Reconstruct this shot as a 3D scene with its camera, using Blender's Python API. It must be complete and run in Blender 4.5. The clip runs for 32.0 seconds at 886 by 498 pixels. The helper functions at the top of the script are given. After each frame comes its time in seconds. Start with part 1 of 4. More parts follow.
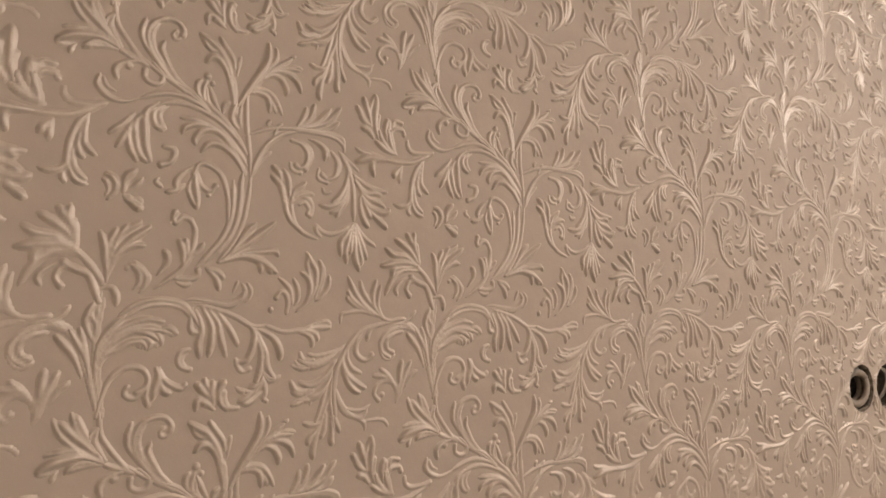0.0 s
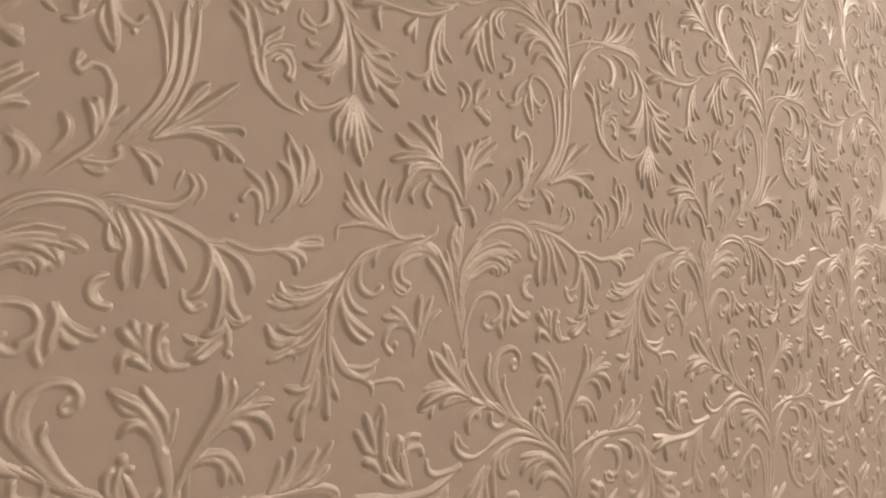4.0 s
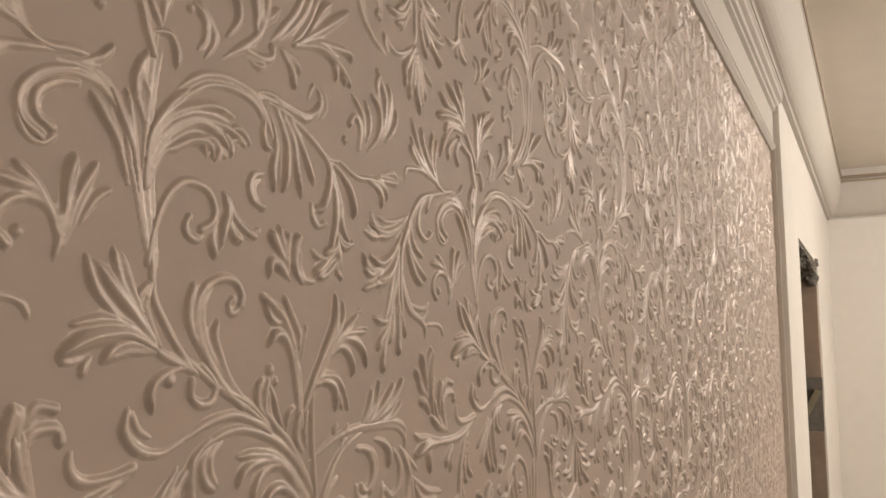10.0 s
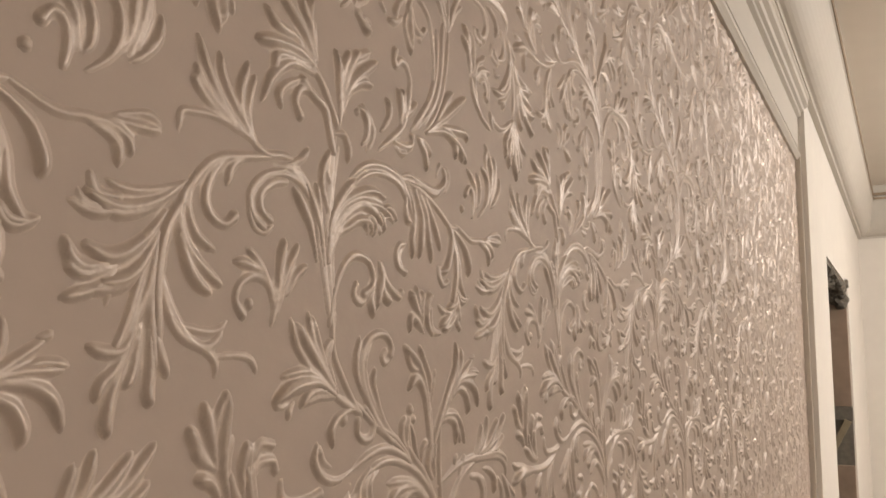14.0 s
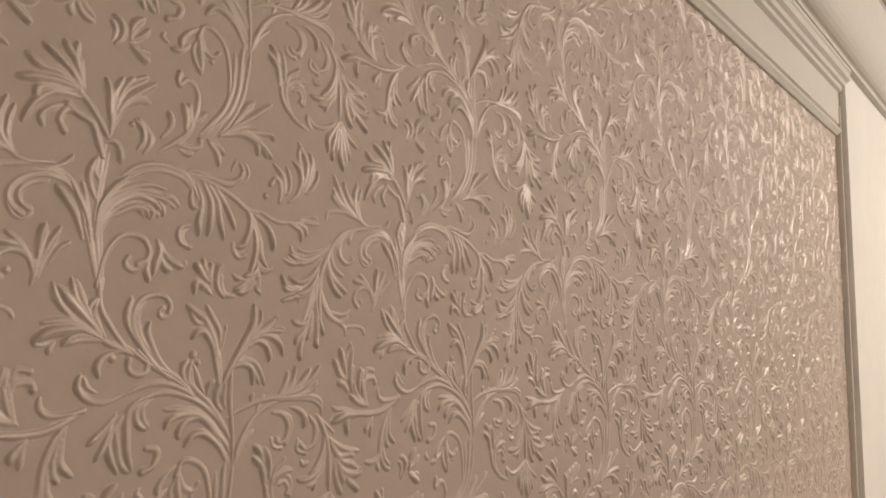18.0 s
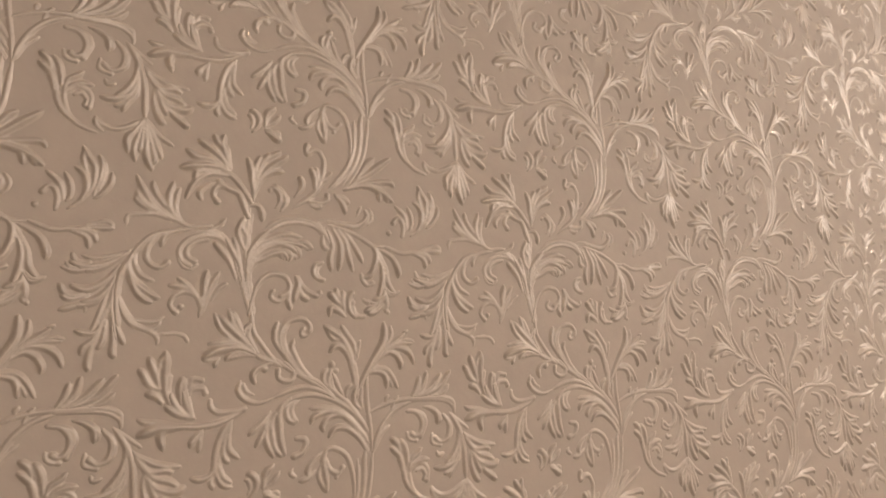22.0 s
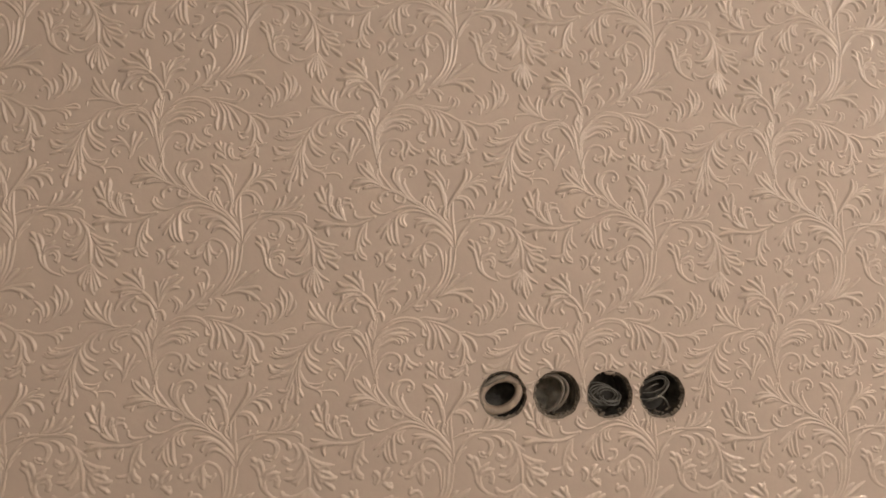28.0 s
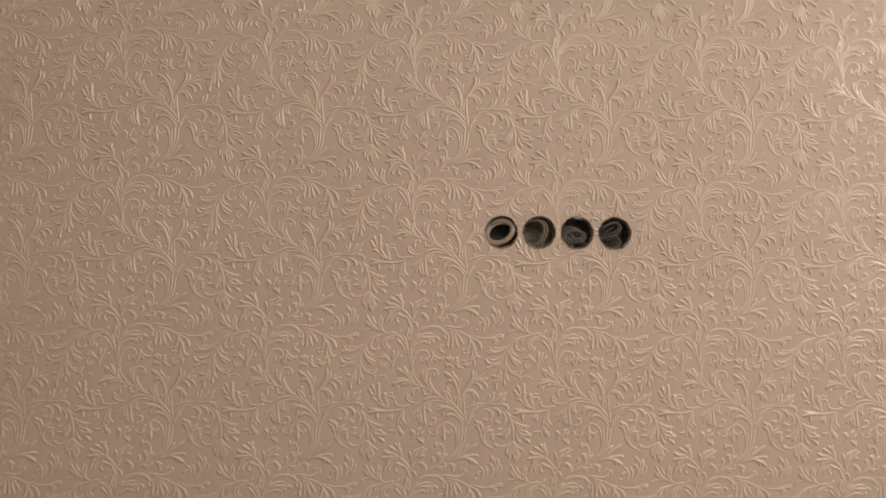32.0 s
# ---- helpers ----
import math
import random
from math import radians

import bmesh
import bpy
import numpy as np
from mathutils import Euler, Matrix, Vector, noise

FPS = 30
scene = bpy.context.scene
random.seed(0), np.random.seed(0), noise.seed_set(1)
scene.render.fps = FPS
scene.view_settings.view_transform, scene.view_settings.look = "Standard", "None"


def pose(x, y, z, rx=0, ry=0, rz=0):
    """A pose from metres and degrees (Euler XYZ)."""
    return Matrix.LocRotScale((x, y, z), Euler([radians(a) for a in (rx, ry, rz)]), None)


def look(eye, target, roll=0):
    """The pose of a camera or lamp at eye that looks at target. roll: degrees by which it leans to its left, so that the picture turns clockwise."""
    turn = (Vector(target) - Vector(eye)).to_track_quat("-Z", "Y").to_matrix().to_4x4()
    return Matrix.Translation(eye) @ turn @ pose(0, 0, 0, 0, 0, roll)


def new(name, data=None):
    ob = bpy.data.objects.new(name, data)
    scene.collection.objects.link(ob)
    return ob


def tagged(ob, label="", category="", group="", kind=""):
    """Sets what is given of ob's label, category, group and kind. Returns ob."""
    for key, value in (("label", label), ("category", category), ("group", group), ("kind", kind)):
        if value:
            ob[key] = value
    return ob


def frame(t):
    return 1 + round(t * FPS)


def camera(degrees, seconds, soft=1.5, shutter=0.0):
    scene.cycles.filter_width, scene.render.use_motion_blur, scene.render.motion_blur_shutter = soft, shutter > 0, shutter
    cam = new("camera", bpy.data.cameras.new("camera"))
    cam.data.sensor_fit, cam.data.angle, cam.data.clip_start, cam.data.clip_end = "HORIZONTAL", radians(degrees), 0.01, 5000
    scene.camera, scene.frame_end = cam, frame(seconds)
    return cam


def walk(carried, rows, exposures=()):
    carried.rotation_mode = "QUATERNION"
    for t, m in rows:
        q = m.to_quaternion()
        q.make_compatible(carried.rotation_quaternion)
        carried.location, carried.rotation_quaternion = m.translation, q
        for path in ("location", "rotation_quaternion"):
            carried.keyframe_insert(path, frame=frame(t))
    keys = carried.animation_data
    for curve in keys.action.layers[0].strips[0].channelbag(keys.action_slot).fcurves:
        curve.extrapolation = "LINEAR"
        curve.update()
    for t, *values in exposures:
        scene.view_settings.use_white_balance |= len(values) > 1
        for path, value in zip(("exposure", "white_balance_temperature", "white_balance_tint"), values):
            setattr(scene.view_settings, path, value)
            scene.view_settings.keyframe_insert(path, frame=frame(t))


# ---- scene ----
cam = camera(54.9, 32.0, soft=1.6)
PATH = [
    (0, (-1.1301, -0.5800, 1.5129), (0.0651, 1.0142, 1.6863), 0.29),
    (0.5, (-1.0795, -0.5881, 1.5065), (0.0093, 1.0825, 1.6607), -0.01),
    (1, (-1.0358, -0.5950, 1.4985), (-0.0377, 1.1319, 1.6456), 0.32),
    (1.5, (-1.0129, -0.5731, 1.4833), (-0.0697, 1.1844, 1.6295), -0.19),
    (2, (-1.0061, -0.5413, 1.4772), (-0.0610, 1.2185, 1.5775), 0.21),
    (2.5, (-1.0029, -0.5153, 1.4635), (-0.0308, 1.2294, 1.5681), 0.40),
    (3, (-1.0184, -0.4722, 1.4593), (0.0699, 1.2031, 1.5559), -0.32),
    (3.5, (-1.0354, -0.4141, 1.4733), (0.1915, 1.1634, 1.5509), -0.46),
    (5.5, (-1.0778, -0.2954, 1.5200), (0.4906, 0.9361, 1.6733), -1.10),
    (6, (-1.0573, -0.2610, 1.5416), (0.6066, 0.8411, 1.6720), -1.66),
    (6.5, (-1.0412, -0.2470, 1.5714), (0.6624, 0.7905, 1.7170), -1.90),
    (7, (-1.0178, -0.2323, 1.6026), (0.7084, 0.7646, 1.7641), -1.69),
    (7.5, (-1.0111, -0.2323, 1.6244), (0.7439, 0.7145, 1.7783), -2.03),
    (8, (-0.9982, -0.2265, 1.6444), (0.7660, 0.6957, 1.8366), -2.09),
    (8.5, (-0.9887, -0.2126, 1.6594), (0.7873, 0.6829, 1.8685), -1.95),
    (9, (-0.9808, -0.2144, 1.6829), (0.8018, 0.6635, 1.9096), -2.13),
    (9.5, (-0.9506, -0.2193, 1.6888), (0.8363, 0.6483, 1.9223), -1.62),
    (10, (-0.9191, -0.2228, 1.6945), (0.8514, 0.6744, 1.9403), -0.09),
    (10.5, (-0.8989, -0.2155, 1.6948), (0.8361, 0.7353, 1.9875), -0.05),
    (11, (-0.8859, -0.2169, 1.6927), (0.8363, 0.7509, 2.0048), -0.37),
    (11.5, (-0.8644, -0.2135, 1.6973), (0.8671, 0.7427, 1.9932), 0.46),
    (12, (-0.8239, -0.2164, 1.6954), (0.9005, 0.7464, 2.0105), -0.10),
    (12.5, (-0.8037, -0.2090, 1.7029), (0.9265, 0.7474, 2.0055), 0.40),
    (13, (-0.7777, -0.2044, 1.7039), (0.9630, 0.7372, 1.9926), 0.51),
    (13.5, (-0.7502, -0.2085, 1.7064), (0.9983, 0.7213, 1.9856), 0.76),
    (15.5, (-0.6708, -0.2532, 1.6957), (0.9969, 0.7930, 2.0480), 0.20),
    (16, (-0.6495, -0.2777, 1.6889), (1.0179, 0.7664, 2.0487), -0.05),
    (16.5, (-0.6602, -0.3138, 1.6851), (0.9976, 0.7499, 2.0316), -0.38),
    (17, (-0.6695, -0.3733, 1.6825), (0.9558, 0.7462, 2.0068), 0.61),
    (17.5, (-0.6861, -0.4167, 1.6825), (0.9215, 0.7370, 1.9739), 0.44),
    (18, (-0.6996, -0.4441, 1.6877), (0.8829, 0.7517, 1.9441), 0.76),
    (18.5, (-0.6753, -0.4674, 1.6810), (0.8637, 0.7811, 1.9507), -0.14),
    (19, (-0.6235, -0.4991, 1.6814), (0.8336, 0.8411, 1.9653), 0.07),
    (19.5, (-0.5701, -0.5409, 1.6885), (0.7602, 0.9202, 1.9976), 0.08),
    (20, (-0.5204, -0.5731, 1.6856), (0.7181, 0.9633, 2.0106), -0.33),
    (20.5, (-0.4754, -0.6022, 1.6850), (0.6846, 0.9971, 1.9960), -0.65),
    (21, (-0.4392, -0.6283, 1.6739), (0.6378, 1.0272, 1.9893), -0.38),
    (21.5, (-0.4075, -0.6420, 1.6723), (0.6308, 1.0386, 1.9843), -0.85),
    (22, (-0.3857, -0.6150, 1.6671), (0.6793, 1.0466, 1.9913), -1.63),
    (22.5, (-0.3638, -0.5875, 1.6609), (0.7199, 1.0587, 2.0007), -2.72),
    (23, (-0.3469, -0.5987, 1.6704), (0.6770, 1.0863, 2.0055), -2.42),
    (23.5, (-0.2913, -0.6487, 1.6687), (0.5345, 1.1432, 1.9959), -1.75),
    (24, (-0.2262, -0.7037, 1.6470), (0.4047, 1.1622, 1.9937), -1.33),
    (24.5, (-0.1957, -0.7358, 1.6316), (0.3554, 1.1492, 2.0104), -0.28),
    (25, (-0.2069, -0.7547, 1.6259), (0.2807, 1.1475, 2.0051), -0.43),
    (25.5, (-0.2431, -0.8116, 1.6338), (0.2198, 1.1073, 1.9557), -0.64),
    (27.5, (-0.2439, -1.0116, 1.5894), (0.0845, 0.9569, 1.7195), -0.27),
    (28, (-0.2158, -1.0887, 1.5450), (0.0322, 0.8915, 1.6765), 0.45),
    (28.5, (-0.2327, -1.1456, 1.5100), (-0.0414, 0.8385, 1.6733), 0.50),
    (29, (-0.2651, -1.1783, 1.5110), (-0.0555, 0.8077, 1.6186), -0.07),
    (29.5, (-0.2929, -1.2097, 1.4903), (-0.0186, 0.7707, 1.5448), -0.45),
    (30, (-0.2881, -1.2426, 1.4775), (-0.0436, 0.7412, 1.5460), -0.44),
    (30.5, (-0.2630, -1.2760, 1.4743), (-0.0418, 0.7116, 1.4964), -0.34),
    (31, (-0.2173, -1.3535, 1.4566), (-0.0542, 0.6397, 1.4727), 0.63),
    (31.5, (-0.1744, -1.4716, 1.4153), (-0.0777, 0.5256, 1.4552), 1.10),
    (32, (-0.1387, -1.5884, 1.3480), (-0.1006, 0.4102, 1.4103), 0.57),
]
walk(cam, [(t, look(eye, target, roll)) for t, eye, target, roll in PATH],
     exposures=[(0, 0.26), (3.5, 0.3), (5.5, 0.16), (7, -0.05), (9, -0.14), (13, -0.12), (16, -0.14), (17, -0.16), (19, -0.12), (21, -0.02), (25, 0.03), (28, 0.1), (32, 0.12)])

# ---- light ----
SOCKET_Z = 1.43          # height of the socket row over the floor
CEIL_Z = 2.62            # ceiling inside the tray
TOP_Z = SOCKET_Z + 0.789  # upper edge of the ornamented panel
EDGE_X = 1.408           # side edge of the ornamented panel
END_X = 3.85             # end wall
ROOM_Y = -3.4            # wall behind the camera
ROOM_X = -2.3            # side wall behind the camera
FRONT_Y = -0.025         # face of the wall with the doorway

world = bpy.data.worlds.new("world")
scene.world = world
world.use_nodes = True
world.node_tree.nodes["Background"].inputs[0].default_value = (0.9, 0.75, 0.6, 1)
world.node_tree.nodes["Background"].inputs[1].default_value = 0.02

lamp_data = bpy.data.lights.new("key_fill_light", "POINT")
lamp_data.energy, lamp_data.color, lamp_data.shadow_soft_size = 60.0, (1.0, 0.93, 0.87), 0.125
# First lamp placed from wall glare and ceiling glow; second is added unseen fill
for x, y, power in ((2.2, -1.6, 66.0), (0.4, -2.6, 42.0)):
    lamp = new("key_fill_light", lamp_data.copy())
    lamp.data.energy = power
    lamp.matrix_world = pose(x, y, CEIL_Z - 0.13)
scene.view_settings.exposure = 0.0


# ---- materials ----
def material(name, colour, rough=0.6, vary=0.08, grain=40.0, bump=0.1, bump_scale=300.0, metal=0.0, stain=3.0, specular=0.5):
    m = bpy.data.materials.new(name)
    m.use_nodes = True
    n, l = m.node_tree.nodes, m.node_tree.links
    b = n["Principled BSDF"]
    b.inputs["Roughness"].default_value, b.inputs["Metallic"].default_value = rough, metal
    b.inputs["Specular IOR Level"].default_value = specular
    where = n.new("ShaderNodeNewGeometry").outputs["Position"]
    fine, broad, mix = n.new("ShaderNodeTexNoise"), n.new("ShaderNodeTexNoise"), n.new("ShaderNodeMath")
    fine.inputs["Scale"].default_value, fine.inputs["Detail"].default_value = grain, 4
    broad.inputs["Scale"].default_value, broad.inputs["Detail"].default_value = stain, 3
    l.new(where, fine.inputs["Vector"]), l.new(where, broad.inputs["Vector"])
    mix.operation = "ADD"
    l.new(fine.outputs["Fac"], mix.inputs[0]), l.new(broad.outputs["Fac"], mix.inputs[1])
    ramp = n.new("ShaderNodeMapRange")
    ramp.inputs["From Min"].default_value, ramp.inputs["From Max"].default_value = 0.65, 1.35
    ramp.inputs["To Min"].default_value, ramp.inputs["To Max"].default_value = 1 - vary, 1 + vary
    l.new(mix.outputs[0], ramp.inputs["Value"])
    tint = n.new("ShaderNodeVectorMath")
    tint.operation = "SCALE"
    tint.inputs[0].default_value = colour
    l.new(ramp.outputs[0], tint.inputs["Scale"]), l.new(tint.outputs[0], b.inputs["Base Color"])
    if bump:
        relief, noise_b = n.new("ShaderNodeBump"), n.new("ShaderNodeTexNoise")
        noise_b.inputs["Scale"].default_value, noise_b.inputs["Detail"].default_value = bump_scale, 3
        relief.inputs["Strength"].default_value, relief.inputs["Distance"].default_value = bump, 0.002
        l.new(where, noise_b.inputs["Vector"]), l.new(noise_b.outputs["Fac"], relief.inputs["Height"])
        l.new(relief.outputs[0], b.inputs["Normal"])
    return m


GROUND = material("matte_plaster", (0.49, 0.40, 0.335), 0.62, 0.04, 60, 0.05, 160, stain=2.0, specular=0.3)
PEARL = material("pearl_glazed_plaster", (0.54, 0.447, 0.378), 0.39, 0.06, 90, 0.10, 420, metal=0.17, stain=2.5, specular=0.40)
WHITE = material("white_paint", (0.78, 0.735, 0.67), 0.6, 0.03, 20, 0.05, 250)
# greyish cream for mouldings and cornice, with some of their shading in the colour
MOULD = material("shaded_moulding_paint", (0.60, 0.555, 0.49), 0.6, 0.03, 20, 0.05, 250)
CREAM = material("cream_wall_paint", (0.68, 0.63, 0.56), 0.7, 0.04, 15, 0.1, 180)
CEILING = material("ceiling_paint", (0.84, 0.765, 0.67), 0.55, 0.03, 10, 0.03, 200)
FLOOR = material("screed", (0.30, 0.28, 0.25), 0.85, 0.15, 12, 0.3, 60)
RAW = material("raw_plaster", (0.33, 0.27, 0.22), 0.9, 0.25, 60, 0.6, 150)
CUP = material("dusty_black_plastic", (0.092, 0.084, 0.072), 0.7, 0.75, 90, 0.3, 300, stain=60.0)
CUP_GREY = material("grey_dust_on_plastic", (0.20, 0.178, 0.142), 0.8, 0.6, 90, 0.3, 300, stain=45.0)
CRUMB = material("crumbled_plaster", (0.17, 0.14, 0.11), 0.95, 0.5, 140, 0.8, 400, stain=80.0)
FOAM = material("dark_foam", (0.17, 0.15, 0.12), 0.9, 0.4, 50, 0.8, 60)
JAMB = material("brown_jamb", (0.33, 0.24, 0.175), 0.7, 0.2, 25, 0.2, 90)
WIRE_BEIGE = material("beige_cable", (0.29, 0.23, 0.18), 0.6, 0.3, 120, 0.1)
WIRE_DUSTY = material("dusty_grey_cable", (0.20, 0.17, 0.14), 0.7, 0.3, 90, 0.1)
WIRE_GREY = material("grey_cable", (0.20, 0.19, 0.17), 0.4, 0.15, 60, 0.0)
TAN = material("tan_fillet_paint", (0.34, 0.26, 0.18), 0.6, 0.1, 30, 0.05, 200)
EDGE = material("edge_strip_paint", (0.64, 0.585, 0.51), 0.6, 0.06, 30, 0.05, 200)
STRAP = material("ochre_strap", (0.30, 0.25, 0.16), 0.7, 0.2, 40, 0.1, 100)


# ---- builders ----
def finish(bm, name, mat, smooth=False):
    mesh = bpy.data.meshes.new(name)
    bm.normal_update()
    bm.to_mesh(mesh)
    bm.free()
    mesh.materials.append(mat)
    if smooth:
        mesh.polygons.foreach_set("use_smooth", [True] * len(mesh.polygons))
    return mesh


def part(name, bm, mat, parent=None, label="", smooth=False):
    ob = new(name, finish(bm, name, mat, smooth))
    ob.parent = parent
    return tagged(ob, label)


def box(bm, a, b, bevel=0.0):
    got = bmesh.ops.create_cube(bm, size=1.0)["verts"]
    for v in got:
        v.co = Vector([a[i] + (v.co[i] + 0.5) * (b[i] - a[i]) for i in range(3)])
    if bevel:
        edges = list({e for v in got for e in v.link_edges})
        bmesh.ops.bevel(bm, geom=edges, offset=bevel, segments=2, affect="EDGES", profile=0.5)
    return bm


def profile_run(points, place, length_a, length_b):
    """A moulding: the cross-section points swept straight from length_a to length_b; place(u, v, s) gives the spot."""
    bm = bmesh.new()
    rows = [[bm.verts.new(place(u, v, s)) for u, v in points] for s in (length_a, length_b)]
    n = len(points)
    for i in range(n):
        j = (i + 1) % n
        bm.faces.new((rows[0][i], rows[0][j], rows[1][j], rows[1][i]))
    bm.faces.new(rows[0]), bm.faces.new(rows[1][::-1])
    bmesh.ops.recalc_face_normals(bm, faces=bm.faces)
    return bm


def smooth_way(pts, steps=6):
    """A rounded line through the points."""
    fine = []
    for i in range(len(pts) - 1):
        p0, p1, p2, p3 = [Vector(pts[min(max(i + d, 0), len(pts) - 1)]) for d in (-1, 0, 1, 2)]
        for j in range(steps):
            s = j / steps
            fine.append(0.5 * (2 * p1 + (p2 - p0) * s + (2 * p0 - 5 * p1 + 4 * p2 - p3) * s * s + (3 * p1 - p0 - 3 * p2 + p3) * s ** 3))
    return fine + [Vector(pts[-1])]


# ---- the ornamented wall ----
HOLES = [(0.071 * i, SOCKET_Z, 0.0312) for i in range(4)]


def hole_radius(k, angle):
    return 0.0312 + 0.0013 * noise.noise(Vector((3 * math.cos(angle), 3 * math.sin(angle), 7.3 * k))) + 0.0012 * noise.noise(Vector((11 * math.cos(angle), 11 * math.sin(angle), 3.1 * k)))


def ornamented_wall():
    bm = bmesh.new()
    corners = [(ROOM_X, 0), (EDGE_X, 0), (EDGE_X, CEIL_Z), (ROOM_X, CEIL_Z)]
    front = [bm.verts.new((x, 0, z)) for x, z in corners]
    edges = [bm.edges.new((front[i], front[(i + 1) % 4])) for i in range(4)]
    rims = []
    for k, (x, z, r) in enumerate(HOLES):
        ring = []
        for i in range(56):
            a = 2 * math.pi * i / 56
            q = hole_radius(k, a)
            ring.append(bm.verts.new((x + q * math.cos(a), 0, z + q * math.sin(a))))
        edges += [bm.edges.new((ring[i], ring[(i + 1) % 56])) for i in range(56)]
        rims.append(ring)
    bmesh.ops.triangle_fill(bm, use_beauty=True, edges=edges)
    back = [bm.verts.new((x, 0.16, z)) for x, z in corners]
    bm.faces.new(back)
    for i in range(4):
        bm.faces.new((front[i], front[(i + 1) % 4], back[(i + 1) % 4], back[i]))
    for (x, z, r), ring in zip(HOLES, rims):
        deep = [bm.verts.new((x + (v.co.x - x) * 0.985, 0.012, z + (v.co.z - z) * 0.985)) for v in ring]
        last = [bm.verts.new((x + (v.co.x - x) * 0.97, 0.062, z + (v.co.z - z) * 0.97)) for v in ring]
        for i in range(56):
            j = (i + 1) % 56
            bm.faces.new((ring[i], ring[j], deep[j], deep[i]))
            bm.faces.new((deep[i], deep[j], last[j], last[i]))
        bm.faces.new(last)
    bmesh.ops.recalc_face_normals(bm, faces=bm.faces)
    return bm


wall = part("wall_north", ornamented_wall(), GROUND, None, "beige pearl plaster wall with raised scrolling leaf ornament")
tagged(wall, kind="structure")

# The ornament repeats on a plain rectangular lattice.
STEP_X, STEP_Z = 0.2696, 0.2748
BASE_X, BASE_Z = -0.5105, SOCKET_Z + 0.1235
COLS, ROWS_UP = range(-4, 9), range(-3, 5)
FINE, MIDDLE, COARSE = 0.8, 1.05, 1.65   # millimetres between the vertices of the relief, near the walk and far from it
TALL = {"L": 1.0, "S": 0.88, "C": 0.92, "D": 0.8}   # height over half width


def stroke_line(kind, numbers):
    """The middle line of a stroke in steps of under a millimetre, with its half width and height at each step."""
    *flat, w = numbers
    knots = [Vector(p) for p in zip(flat[0::2], flat[1::2])]
    if kind == "D":
        return [(knots[0].x, knots[0].y, w, w * TALL["D"])]
    line = smooth_way([(k.x, k.y, 0) for k in knots], max(4, round(sum((b - a).length for a, b in zip(knots, knots[1:])) / (0.8 * (len(knots) - 1)))))
    rows = []
    for i, p in enumerate(line):
        s = i / (len(line) - 1)
        if kind == "L":     # a finger of a leaf: slender where it leaves the stem, swelling and rising, then curling over to a tip
            half = w * (0.27 + 0.73 * math.sin(0.5 * math.pi * min(s / 0.65, 1))) * (1 - 0.62 * max((s - 0.68) / 0.32, 0) ** 1.6)
            high = w * TALL["L"] * (0.62 + 0.48 * min(s / 0.75, 1)) * (1 - 0.45 * max((s - 0.82) / 0.18, 0) ** 2)
        elif kind == "C":   # a scroll that ends in a small knob
            half = w * (0.72 + 0.28 * math.sin(math.pi * min(s / 0.8, 1)) + 0.35 * max((s - 0.85) / 0.15, 0))
            high = w * TALL["C"] * (0.75 + 0.35 * s)
        else:
            half = w * (0.8 + 0.2 * math.sin(math.pi * s)) * min(1, 0.45 + 4 * s, 0.45 + 4 * (1 - s))
            high = w * TALL["S"] * min(1, 0.4 + 4 * s, 0.4 + 4 * (1 - s))
        rows.append((p.x, p.y, half, high))
    return rows


